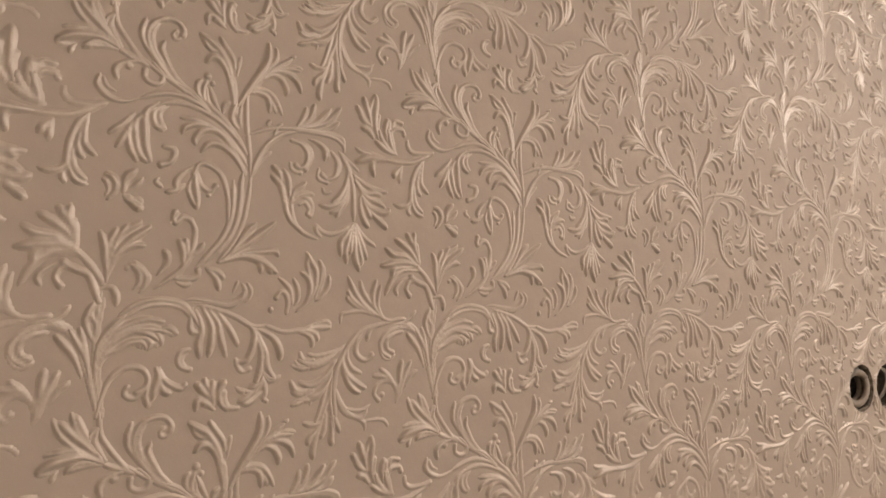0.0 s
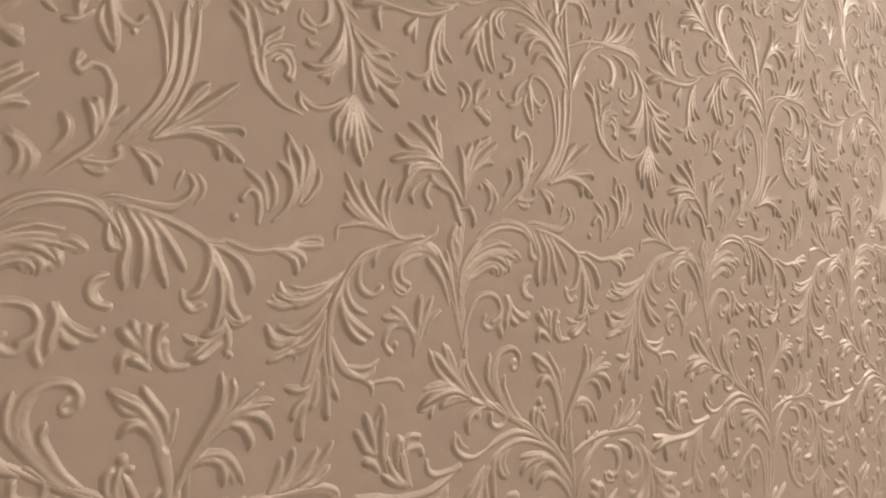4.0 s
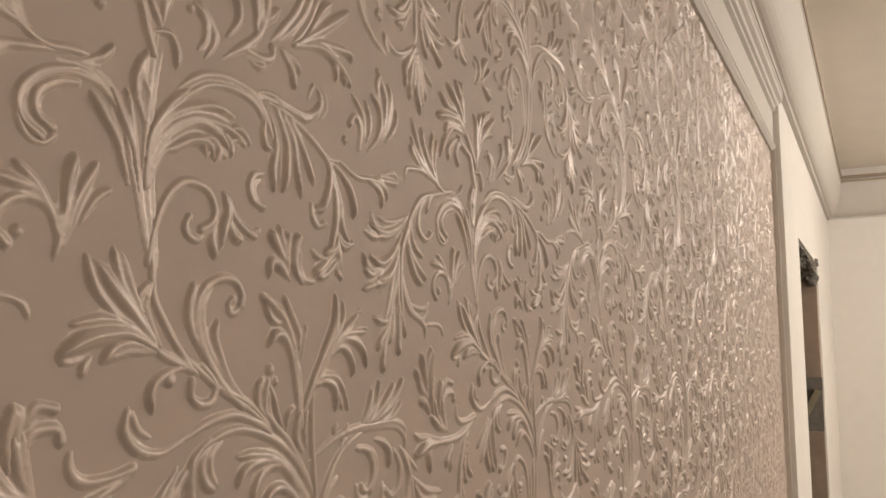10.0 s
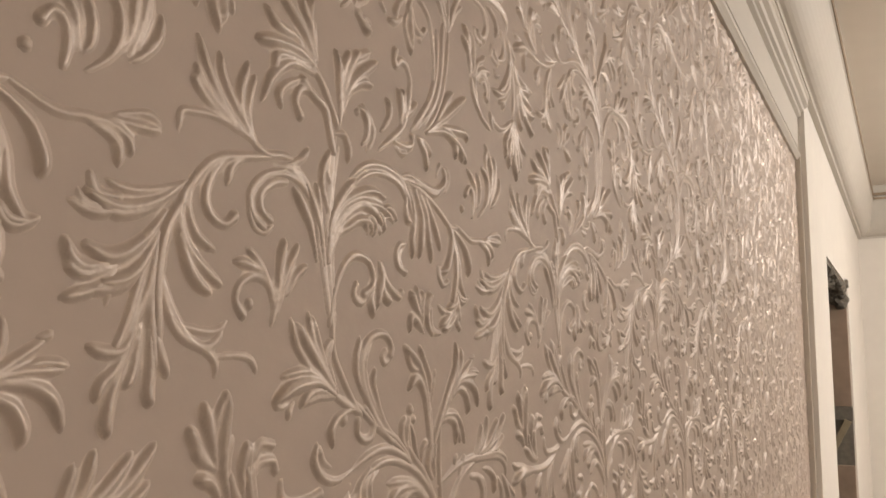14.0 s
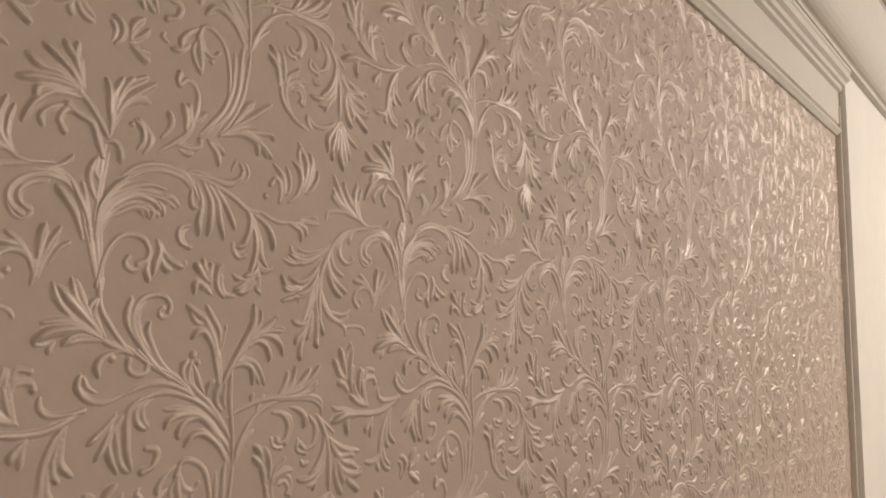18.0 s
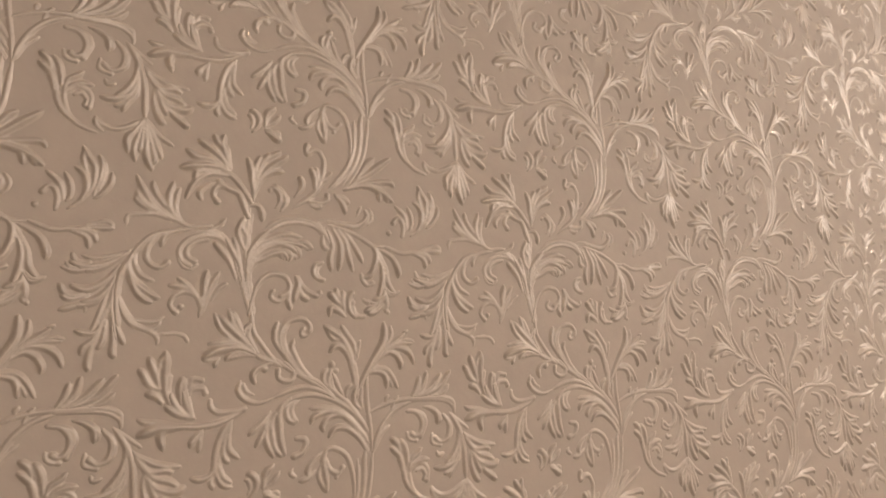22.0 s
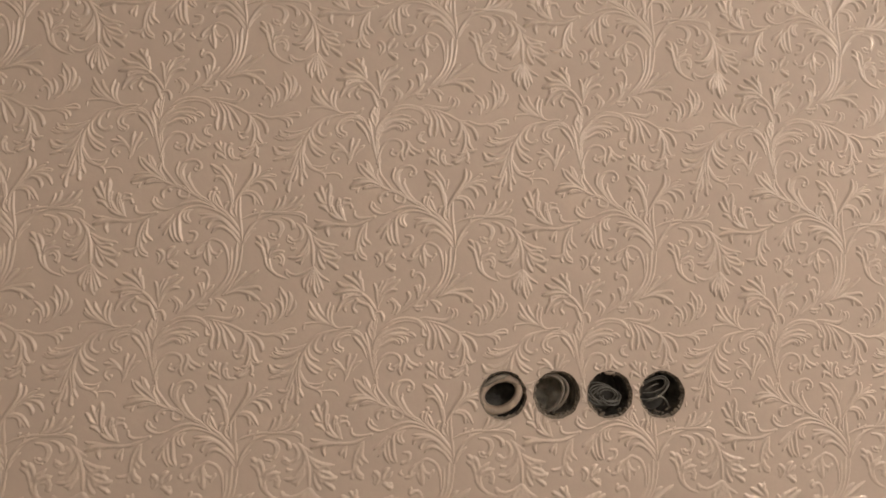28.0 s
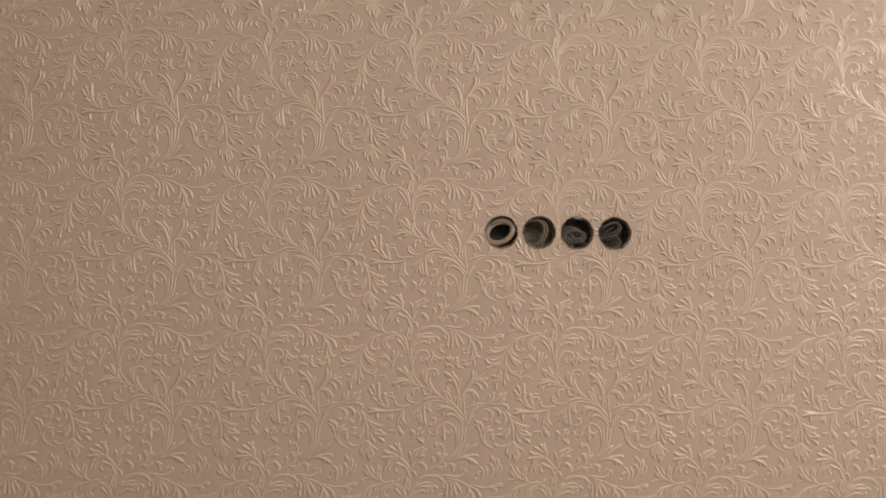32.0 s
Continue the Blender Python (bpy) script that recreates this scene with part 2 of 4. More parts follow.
def relief(strokes, grid):
    """Vertices and faces of one carved piece: the strokes grow together into a single rounded surface with grooves between them."""
    lines = [np.array(stroke_line(kind, numbers)) for kind, *numbers in strokes]
    every = np.concatenate(lines)
    x0, z0 = np.floor((every[:, :2].min(0) - 5) / grid) * grid
    nx, nz = (np.ceil((every[:, :2].max(0) + 5 - (x0, z0)) / grid)).astype(int) + 1
    xs, zs = x0 + grid * np.arange(nx), z0 + grid * np.arange(nz)
    height = np.full((nx, nz), -0.8)
    for (kind, *_), row in zip(strokes, lines):
        lo, hi = row[:, :2].min(0) - 4.5, row[:, :2].max(0) + 4.5
        a, b = np.searchsorted(xs, (lo[0], hi[0]))
        c, d = np.searchsorted(zs, (lo[1], hi[1]))
        gx, gz = np.meshgrid(xs[a:b], zs[c:d], indexing="ij")
        far = np.hypot(gx[..., None] - row[:, 0], gz[..., None] - row[:, 1]) / row[:, 2]
        near = far.argmin(-1)
        t = np.take_along_axis(far, near[..., None], -1)[..., 0]
        along = row[near, 3]
        dome = np.clip(1 - t * t, 0, 1) ** 0.75
        if kind == "L":
            dome = 0.68 * dome + 0.34 * np.exp(-(t / 0.26) ** 2) + 0.19 * np.exp(-((t - 0.62) / 0.2) ** 2)
        else:
            dome *= 1 - 0.2 * np.exp(-(t / 0.25) ** 2)
        body = np.where(t < 1, along * dome, -0.8 * np.clip((t - 1) * 4, 0, 1))
        height[a:b, c:d] = np.maximum(height[a:b, c:d], body)
    soft = np.pad(height, 1, mode="edge")
    soft = (soft[:-2] + 2 * soft[1:-1] + soft[2:]) / 4
    soft = (soft[:, :-2] + 2 * soft[:, 1:-1] + soft[:, 2:]) / 4
    height = 0.7 * height + 0.3 * soft
    # a thin web of paste between neighbouring fingers and a soft foot round them
    web = np.clip(height, 0, None)
    reach = math.ceil(3.6 / grid)
    weight = np.exp(-0.5 * (np.arange(-reach, reach + 1) * grid / 1.35) ** 2)
    web = np.pad(web, reach)
    for axis in (0, 1):
        web = sum(w * np.roll(web, k, axis) for k, w in zip(range(-reach, reach + 1), weight / weight.sum()))
    web = web[reach:-reach, reach:-reach]
    height = np.maximum(height, 0.75 * web - 0.14)
    up = height > 0.04
    quad = up[:-1, :-1] | up[1:, :-1] | up[:-1, 1:] | up[1:, 1:]
    used = np.zeros((nx, nz), bool)
    used[:-1, :-1] |= quad
    used[1:, :-1] |= quad
    used[:-1, 1:] |= quad
    used[1:, 1:] |= quad
    index = np.cumsum(used.ravel()).reshape(nx, nz) - 1
    i, j = np.nonzero(used)
    verts = np.stack((xs[i], 0.12 - height[i, j], zs[j]), 1) / 1000
    i, j = np.nonzero(quad)
    faces = np.stack((index[i, j], index[i + 1, j], index[i + 1, j + 1], index[i, j + 1]), 1)
    return verts, faces


def ornament_mesh(name, verts, faces):
    mesh = bpy.data.meshes.new(name)
    mesh.from_pydata(verts.tolist(), [], faces.tolist())
    mesh.polygons.foreach_set("use_smooth", [True] * len(mesh.polygons))
    mesh.materials.append(PEARL)
    return mesh


def ornament(name, strokes):
    """A piece of the relief, repeated over the panel; where it meets a socket hole it is broken away."""
    levels = [relief(strokes, grid) for grid in (FINE, MIDDLE, COARSE)]
    shared = [ornament_mesh(name, *level) for level in levels]
    (x_low, _, z_low), (x_top, _, z_top) = levels[0][0].min(0), levels[0][0].max(0)
    for row in ROWS_UP:
        for col in COLS:
            x, z = BASE_X + col * STEP_X, BASE_Z + row * STEP_Z
            if x + x_low > EDGE_X or z + z_low > TOP_Z or x + x_top < -1.15 or z + z_top < 0.88:
                continue
            mid_x, mid_z = x + 0.5 * (x_low + x_top), z + 0.5 * (z_low + z_top)
            level = 0 if -0.95 < mid_x < -0.25 and 1.52 < mid_z < 2.1 else 1 if -1.0 < mid_x < 0.6 and 1.36 < mid_z < 2.2 else 2
            mesh, (verts, faces) = shared[level], levels[level]
            near = [h for h in HOLES if x_low - 0.04 < h[0] - x < x_top + 0.04 and z_low - 0.04 < h[1] - z < z_top + 0.04]
            if near or x + x_top > EDGE_X or z + z_top > TOP_Z + 0.008:
                px, pz = x + verts[faces[:, 0], 0], z + verts[faces[:, 0], 2]
                keep = (px < EDGE_X + 0.002) & (pz < TOP_Z + 0.006)
                for h in near:
                    keep &= np.hypot(px - h[0], pz - h[1]) > 0.0335
                if not keep.any():
                    continue
                mesh = ornament_mesh(name, verts, faces[keep])
            ob = new(name, mesh)
            ob.parent = wall
            ob.location = (x, 0, z)


# ---- moulding over the panel, cove and tray ceiling ----
def bead_profile():
    """Flat band with a bead below and two fillets above; u: out from the wall, v: up from the panel's edge."""
    pts = [(-0.02, 0.0), (0.006, 0.0)]
    pts += [(0.006 + 0.008 * math.sin(math.pi * i / 6), 0.002 + 0.02 * i / 6) for i in range(1, 6)]
    pts += [(0.006, 0.022), (0.003, 0.0245), (0.010, 0.028), (0.010, 0.104)]
    pts += [(0.018, 0.108), (0.018, 0.118), (0.024, 0.121), (0.026, 0.130), (0.034, 0.135), (0.034, 0.150), (0.037, 0.1535), (0.037, 0.160), (-0.02, 0.160)]
    return pts


def cove_profile(step=0.04):
    """Rounded cornice that swells from the wall out to the lip of the tray."""
    pts = [(-0.02, 0.0), (step, 0.0), (step, 0.008)]
    pts += [(step + 0.002 + (0.098 - step) * math.sin(0.5 * math.pi * i / 12), 0.010 + 0.155 * (1 - math.cos(0.5 * math.pi * i / 12))) for i in range(13)]
    pts += [(0.104, 0.168), (0.104, 0.186), (0.098, 0.189), (0.098, 0.202), (0.104, 0.205), (0.104, 0.24), (-0.02, 0.24)]
    return pts


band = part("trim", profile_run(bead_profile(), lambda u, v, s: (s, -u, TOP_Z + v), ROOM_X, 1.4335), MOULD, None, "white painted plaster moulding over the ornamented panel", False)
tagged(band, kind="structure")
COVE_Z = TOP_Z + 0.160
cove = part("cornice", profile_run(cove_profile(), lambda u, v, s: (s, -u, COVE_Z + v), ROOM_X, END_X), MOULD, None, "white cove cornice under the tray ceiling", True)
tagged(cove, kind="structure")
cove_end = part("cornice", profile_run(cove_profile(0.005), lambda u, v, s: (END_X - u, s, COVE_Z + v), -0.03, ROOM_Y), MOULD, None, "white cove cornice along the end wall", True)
tagged(cove_end, kind="structure")
for piece in (cove, cove_end):
    piece.data.polygons.foreach_set("use_smooth", [False] * len(piece.data.polygons))

for low, high in ((0.171, 0.181), (0.190, 0.203)):
    for a, c in (((ROOM_X, -0.108), (END_X - 0.1, -0.1045)), ((END_X - 0.108, ROOM_Y), (END_X - 0.1025, -0.108))):
        fillet = part("trim", box(bmesh.new(), (a[0], a[1], COVE_Z + low), (c[0], c[1], COVE_Z + high), 0.001), TAN, None, "thin tan fillet along the lip of the cornice")
        tagged(fillet, kind="structure")

ceiling = part("ceiling", box(bmesh.new(), (ROOM_X, ROOM_Y, CEIL_Z), (END_X + 0.2, 0.16, CEIL_Z + 0.1)), CEILING)
tagged(ceiling, "smooth cream painted ceiling inside the tray", kind="structure")
floor = part("floor", box(bmesh.new(), (ROOM_X, ROOM_Y, -0.1), (END_X + 0.2, 1.6, 0.0)), FLOOR)
tagged(floor, "grey cement screed floor", kind="structure")

# ---- wall with the doorway ----
DOOR_A, DOOR_B, DOOR_Z = 1.868, 2.76, SOCKET_Z + 0.617
bm = bmesh.new()
box(bm, (EDGE_X + 0.010, FRONT_Y, 0), (DOOR_A, 0.13, CEIL_Z))
box(bm, (DOOR_A, FRONT_Y, DOOR_Z), (END_X, 0.13, CEIL_Z))
box(bm, (DOOR_B + 0.0005, FRONT_Y, 0), (END_X, 0.13, DOOR_Z - 0.0005))
door_wall = tagged(part("wall_north_door", bm, WHITE), "white painted wall with a rough doorway", kind="structure")
strip = part("trim", box(bmesh.new(), (EDGE_X, -0.013, 0), (EDGE_X + 0.0098, 0.1, TOP_Z + 0.07), 0.001), EDGE, None, "narrow painted edge strip beside the panel")
tagged(strip, kind="structure")

bm = box(bmesh.new(), (END_X, ROOM_Y, 0), (END_X + 0.2, 1.6, CEIL_Z))
tagged(part("wall_east", bm, WHITE), "cream painted end wall", kind="structure")
bm = box(bmesh.new(), (ROOM_X - 0.2, ROOM_Y, 0), (ROOM_X, 0.16, CEIL_Z))
tagged(part("wall_west", bm, CREAM), "cream painted wall", kind="structure")
bm = box(bmesh.new(), (ROOM_X - 0.2, ROOM_Y - 0.2, 0), (END_X + 0.2, ROOM_Y, CEIL_Z))
tagged(part("wall_south", bm, CREAM), "cream painted wall", kind="structure")
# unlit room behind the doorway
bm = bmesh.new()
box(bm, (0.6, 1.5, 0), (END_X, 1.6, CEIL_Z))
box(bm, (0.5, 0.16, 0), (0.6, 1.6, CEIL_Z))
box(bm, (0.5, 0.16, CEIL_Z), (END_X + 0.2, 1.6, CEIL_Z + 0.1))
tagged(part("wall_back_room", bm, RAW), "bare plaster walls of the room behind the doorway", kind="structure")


def rough_lining():
    """Unfinished lining of the doorway: a bare brown board with gaps filled by dark foam."""
    root = new("door_lining")
    root.location = (DOOR_B, 0, 0)
    mid = SOCKET_Z
    part("jamb_board", box(bmesh.new(), (-0.012, FRONT_Y + 0.006, 0), (0, 0.125, mid - 0.035), 0.002), JAMB, root, "bare dark brown board")
    part("jamb_board", box(bmesh.new(), (-0.012, FRONT_Y + 0.006, mid + 0.175), (0, 0.125, mid + 0.55), 0.002), JAMB, root, "bare brown board")
    for lumps, top in ((73, True), (37, False)):
        bm = box(bmesh.new(), (-0.86, FRONT_Y + 0.006, DOOR_Z - 0.012), (-0.0125, 0.125, DOOR_Z - 0.0005)) if top else box(bmesh.new(), (-0.011, FRONT_Y + 0.008, mid + 0.552), (-0.001, 0.122, mid + 0.604))
        for i in range(lumps):
            along = random.random() ** 0.7
            got = bmesh.ops.create_icosphere(bm, subdivisions=2, radius=0.009 + 0.016 * random.random() ** 2)["verts"]
            for v in got:
                v.co *= 1 + 0.35 * noise.noise(v.co * 90 + Vector((i, 0, 0)))
            if top:        # under the head of the doorway
                spot = (-0.85 + 0.83 * along, FRONT_Y + 0.008 + 0.12 * random.random(), DOOR_Z - 0.012 * random.random() - 0.03 * along * random.random())
            else:          # down the top of the far side
                spot = (-0.008, FRONT_Y + 0.012 + 0.11 * random.random(), mid + 0.55 + 0.06 * random.random())
            bmesh.ops.translate(bm, verts=got, vec=spot)
        part("foam", bm, FOAM, root, "ragged dark mounting foam")
    part("spacer", box(bmesh.new(), (-0.012, FRONT_Y + 0.004, mid + 0.125), (0, 0.125, mid + 0.175), 0.003), FOAM, root, "dark spacer block")
    bm = box(bmesh.new(), (-0.016, -0.012, -0.085), (-0.004, 0.012, 0.085), 0.002)
    bmesh.ops.rotate(bm, verts=bm.verts, cent=(0, 0, 0), matrix=Matrix.Rotation(radians(28), 3, "X"))
    bmesh.ops.translate(bm, verts=bm.verts, vec=(0, FRONT_Y + 0.06, mid + 0.05))
    part("strap", bm, STRAP, root, "ochre diagonal strap")
    part("backing", box(bmesh.new(), (-0.004, FRONT_Y + 0.006, mid - 0.035), (0, 0.125, mid + 0.125)), FOAM, root)
    return tagged(root, "unfinished brown door lining with ragged foam", "door lining")


rough_lining()


# ---- socket boxes with coiled cables ----
def tube(points, radius, flat=1.0, sides=7):
    """A cable along the points; flat squeezes it into a strip."""
    bm = bmesh.new()
    rings = []
    for i, p in enumerate(points):
        a, b = points[max(i - 1, 0)], points[min(i + 1, len(points) - 1)]
        d = (b - a).normalized()
        side = d.cross(Vector((0, 1, 0))).normalized()
        up = side.cross(d)
        rings.append([bm.verts.new(p + side * radius * flat * math.cos(2 * math.pi * k / sides) + up * radius * math.sin(2 * math.pi * k / sides)) for k in range(sides)])
    for r, s in zip(rings, rings[1:]):
        for k in range(sides):
            bm.faces.new((r[k], r[(k + 1) % sides], s[(k + 1) % sides], s[k]))
    bm.faces.new(rings[0][::-1]), bm.faces.new(rings[-1])
    return bm


def loop(cx, cy, cz, rx, rz, tilt, lean, turns=1.0, start=0.0, drift=0.0, n=40):
    pts = []
    for i in range(int(n * turns) + 1):
        a = start + 2 * math.pi * i / n
        k = 1 + drift * i / n
        x, z = rx * k * math.cos(a), rz * k * math.sin(a)
        xx, zz = x * math.cos(tilt) - z * math.sin(tilt), x * math.sin(tilt) + z * math.cos(tilt)
        pts.append(Vector((cx + xx, cy + lean * z + 0.0012 * i / n, cz + zz)))
    return pts


def cup_mesh():
    bm = bmesh.new()
    rings = []
    for r, y in ((0.0292, 0.014), (0.0292, 0.056), (0.0285, 0.059), (0.0, 0.059)):
        rings.append([bm.verts.new((r * math.cos(2 * math.pi * i / 40), y, r * math.sin(2 * math.pi * i / 40))) for i in range(40)] if r else [bm.verts.new((0, y, 0))])
    outer = [bm.verts.new((0.0300 * math.cos(2 * math.pi * i / 40), 0.014, 0.0300 * math.sin(2 * math.pi * i / 40))) for i in range(40)]
    for i in range(40):
        j = (i + 1) % 40
        bm.faces.new((outer[i], outer[j], rings[0][j], rings[0][i]))
        bm.faces.new((rings[0][i], rings[0][j], rings[1][j], rings[1][i]))
        bm.faces.new((rings[1][i], rings[1][j], rings[2][j], rings[2][i]))
        bm.faces.new((rings[2][i], rings[2][j], rings[3][0]))
    return bm


def ragged_rim(k):
    """Crumbling plaster round the mouth of the box, with a jagged inner edge and a smear in the lower half."""
    bm, n = bmesh.new(), 72
    rows = []
    for depth, inner in ((0.0005, 0.0), (0.002, 1.0), (0.006, 1.0), (0.016, 0.35)):
        row = []
        for i in range(n):
            a = 2 * math.pi * i / n
            low = max(0.0, -math.sin(a)) * 0.0011
            jag = 0.0009 + low + 0.0042 * abs(noise.noise(Vector((5 * math.cos(a), 5 * math.sin(a), 11.0 * k + 0.3)))) + 0.0014 * random.random() ** 3
            r = hole_radius(k, a) - 0.0003 - inner * jag
            row.append(bm.verts.new((r * math.cos(a), depth + 0.0012 * random.random() * inner, r * math.sin(a))))
        rows.append(row)
    for p, q in zip(rows, rows[1:]):
        for i in range(n):
            bm.faces.new((p[i], p[(i + 1) % n], q[(i + 1) % n], q[i]))
    bmesh.ops.recalc_face_normals(bm, faces=bm.faces)
    return bm


def rubble(k, amount):
    """Lumps of dusty plaster on the floor of the box."""
    bm = bmesh.new()
    for i in range(amount):
        a, r = random.uniform(-2.7, -0.45), 0.0285 - 0.006 * random.random()
        size = random.uniform(0.0012, 0.0034)
        got = bmesh.ops.create_icosphere(bm, subdivisions=2, radius=size)["verts"]
        for v in got:
            v.co *= 1 + 0.8 * noise.noise(v.co * (1.1 / size) + Vector((7.1 * i, k, 0)))
            v.co.z *= 0.6
        bmesh.ops.rotate(bm, verts=got, cent=(0, 0, 0), matrix=Matrix.Rotation(a + 1.57, 3, "Y").transposed())
        bmesh.ops.translate(bm, verts=got, vec=(r * math.cos(a), random.uniform(0.008, 0.05), r * math.sin(a)))
    return bm


def socket_box(k, label, lumps, cup=CUP):
    root = new("socket_box")
    root.location = (HOLES[k][0], 0, SOCKET_Z)
    part("cup", cup_mesh(), cup, root, "dusty dark plastic cup")
    part("rim", ragged_rim(k), CRUMB, root, "ragged crumbling plaster rim")
    part("rubble", rubble(k, lumps), CRUMB, root, "lumps of dusty plaster")
    return tagged(root, label, "socket box", "row of four socket boxes")


box_a = socket_box(0, "open socket box with a thick beige cable coil", 8)
part("cable", tube(loop(-0.003, 0.006, 0.0, 0.0265, 0.0185, radians(28), 0.25, 1.0), 0.0040, 1.25, 9), WIRE_BEIGE, box_a, "thick beige cable coil", True)
part("cable", tube(loop(-0.001, 0.016, 0.001, 0.0250, 0.0185, radians(28), 0.25, 1.0), 0.0040, 1.1, 9), WIRE_BEIGE, box_a, "thick beige cable coil", True)
part("cable", tube(smooth_way([(-0.028, 0.012, 0.006), (-0.020, 0.008, 0.014), (-0.006, 0.006, 0.0215), (0.008, 0.010, 0.024), (0.018, 0.018, 0.020)]), 0.0026, 1.3), WIRE_DUSTY, box_a, "dusty grey cable end", True)
box_b = socket_box(1, "open dusty socket box with two grey cable strips", 22, CUP_GREY)
for dx in (0.0, 0.0058):
    way = [(dx - 0.020, 0.016, 0.0215), (dx - 0.008, 0.011, 0.0245), (dx + 0.004, 0.008, 0.0205), (dx + 0.0105, 0.008, 0.010), (dx + 0.0095, 0.010, -0.002), (dx + 0.003, 0.013, -0.014), (dx - 0.008, 0.018, -0.0235)]
    part("cable", tube(smooth_way(way), 0.0016, 1.25), WIRE_DUSTY, box_b, "dusty flat cable", True)
box_c = socket_box(2, "open socket box packed with thin coiled grey wires", 12)
for i in range(8):
    reach = 0.012 + 0.0014 * i
    part("wire", tube(loop(random.uniform(-0.006, 0.006), 0.010 + 0.0025 * i, random.uniform(-0.006, 0.000), reach, 0.62 * reach, radians(random.uniform(-30, 20)), random.uniform(-0.3, 0.4), random.uniform(0.6, 1.15), random.uniform(2.6, 4.4), random.uniform(-0.1, 0.15)), 0.0009, 1.0, 6), WIRE_GREY, box_c, "", True)
part("wire_tab", tube(smooth_way([(-0.006, 0.0015, 0.0285), (0.000, 0.0005, 0.0275), (0.006, 0.002, 0.0280), (0.008, 0.007, 0.0245)]), 0.0014, 1.5, 6), WIRE_BEIGE, box_c, "pale stripped tab at the rim", True)
box_d = socket_box(3, "open socket box with loose loops of grey wire", 12)
for way in (
        [(-0.024, 0.024, -0.008), (-0.015, 0.016, -0.0085), (-0.002, 0.011, -0.004), (0.009, 0.010, 0.005), (0.0135, 0.011, 0.014), (0.008, 0.013, 0.0225), (-0.004, 0.016, 0.021), (-0.018, 0.022, 0.013)],
        [(-0.021, 0.028, 0.006), (-0.010, 0.018, 0.0155), (0.002, 0.013, 0.020), (0.0095, 0.013, 0.017), (0.008, 0.016, 0.008), (-0.003, 0.021, 0.001), (-0.016, 0.028, -0.001)],
        [(-0.002, 0.016, -0.003), (0.007, 0.013, -0.006), (0.0135, 0.016, -0.0125), (0.018, 0.024, -0.019)],
        [(-0.013, 0.026, 0.003), (-0.004, 0.021, 0.010), (0.003, 0.021, 0.012)],
        [(0.020, 0.030, 0.014), (0.014, 0.024, 0.003), (0.004, 0.024, -0.006), (-0.010, 0.030, -0.013)]):
    part("wire", tube(smooth_way(way), 0.0011, 1.0, 6), WIRE_GREY, box_d, "", True)

# ---- the raised ornament, piece by piece (millimetres from the lattice point) ----
ornament("trunk", [
    ("S", 138.8, -1.6, 148.5, 8.9, 157.5, 20.5, 163.3, 35.4, 164.4, 48.6, 164.5, 61.9, 1.95), ("S", 145.6, 1.3, 154.8, 10.7, 162.8, 20.8, 168, 33.8, 169.9, 49, 170.3, 60.4, 172.2, 70.1, 2.12), ("S", 153.8, 1.9, 161, 10.3, 168, 21.1, 173.1, 34.1, 175.9, 49.4, 177.9, 66.7, 1.95),
    ("S", 177.4, 64.7, 176.1, 83.8, 173.6, 102.9, 173, 118.4, 173, 132.1, 1.87),
])
ornament("side_branch", [
    ("S", 177.4, 64.7, 181.7, 77.5, 189.5, 90.3, 201, 99.9, 216.3, 105.1, 2.04), ("S", 179.2, 66.8, 185.2, 78.4, 193.9, 86.4, 1.61), ("L", 195.5, 99, 197.4, 104, 202.1, 109, 1.8),
])
ornament("bud", [
    ("L", 167.6, 99.5, 162.2, 104.8, 162.1, 111.5, 164.9, 118.6, 2.28), ("L", 169.8, 100.6, 167.6, 108.2, 168.9, 118, 1.9), ("L", 153.5, 109.8, 149.6, 115.2, 146.5, 121.6, 143.1, 128.7, 2.09),
])
ornament("curled_palm", [
    ("C", -60.9, -33.7, -59.8, -26.1, -61.4, -19.8, -65.9, -18, -69.4, -22.4, 2.07), ("L", -56.3, -27.3, -57.3, -20.6, -59.8, -14.4, -67.5, -7.7, 2.18), ("L", -54.6, -27.6, -51.8, -23.3, -52, -15.7, -55.7, -7.7, 2.18),
    ("L", -53.1, -32.9, -44.8, -25.5, -41.5, -16.9, -43.1, -7.8, -49.7, -2.7, 2.38), ("L", -50.5, -31.6, -43.4, -23.7, -41, -12.6, -46.2, -3.9, 1.99), ("L", -43, -24.6, -37.6, -15, -36.6, -2.2, -41.1, 5.6, -44.8, 12.3, 2.38),
    ("L", -41.3, -6.7, -44.3, 1.7, -43.8, 9.4, 1.9), ("L", -37.2, -22.6, -33.2, -9.7, -31.9, 0.7, -33.9, 7.1, 2.18), ("L", -33.6, -18.2, -30.3, -6.1, -30.4, 2.8, 1.9),
    ("L", -37, -24.3, -32.4, -21.2, -26.1, -12.8, -25.2, -4.5, 2.18), ("D", -73.6, -31.4, 2.4),
])
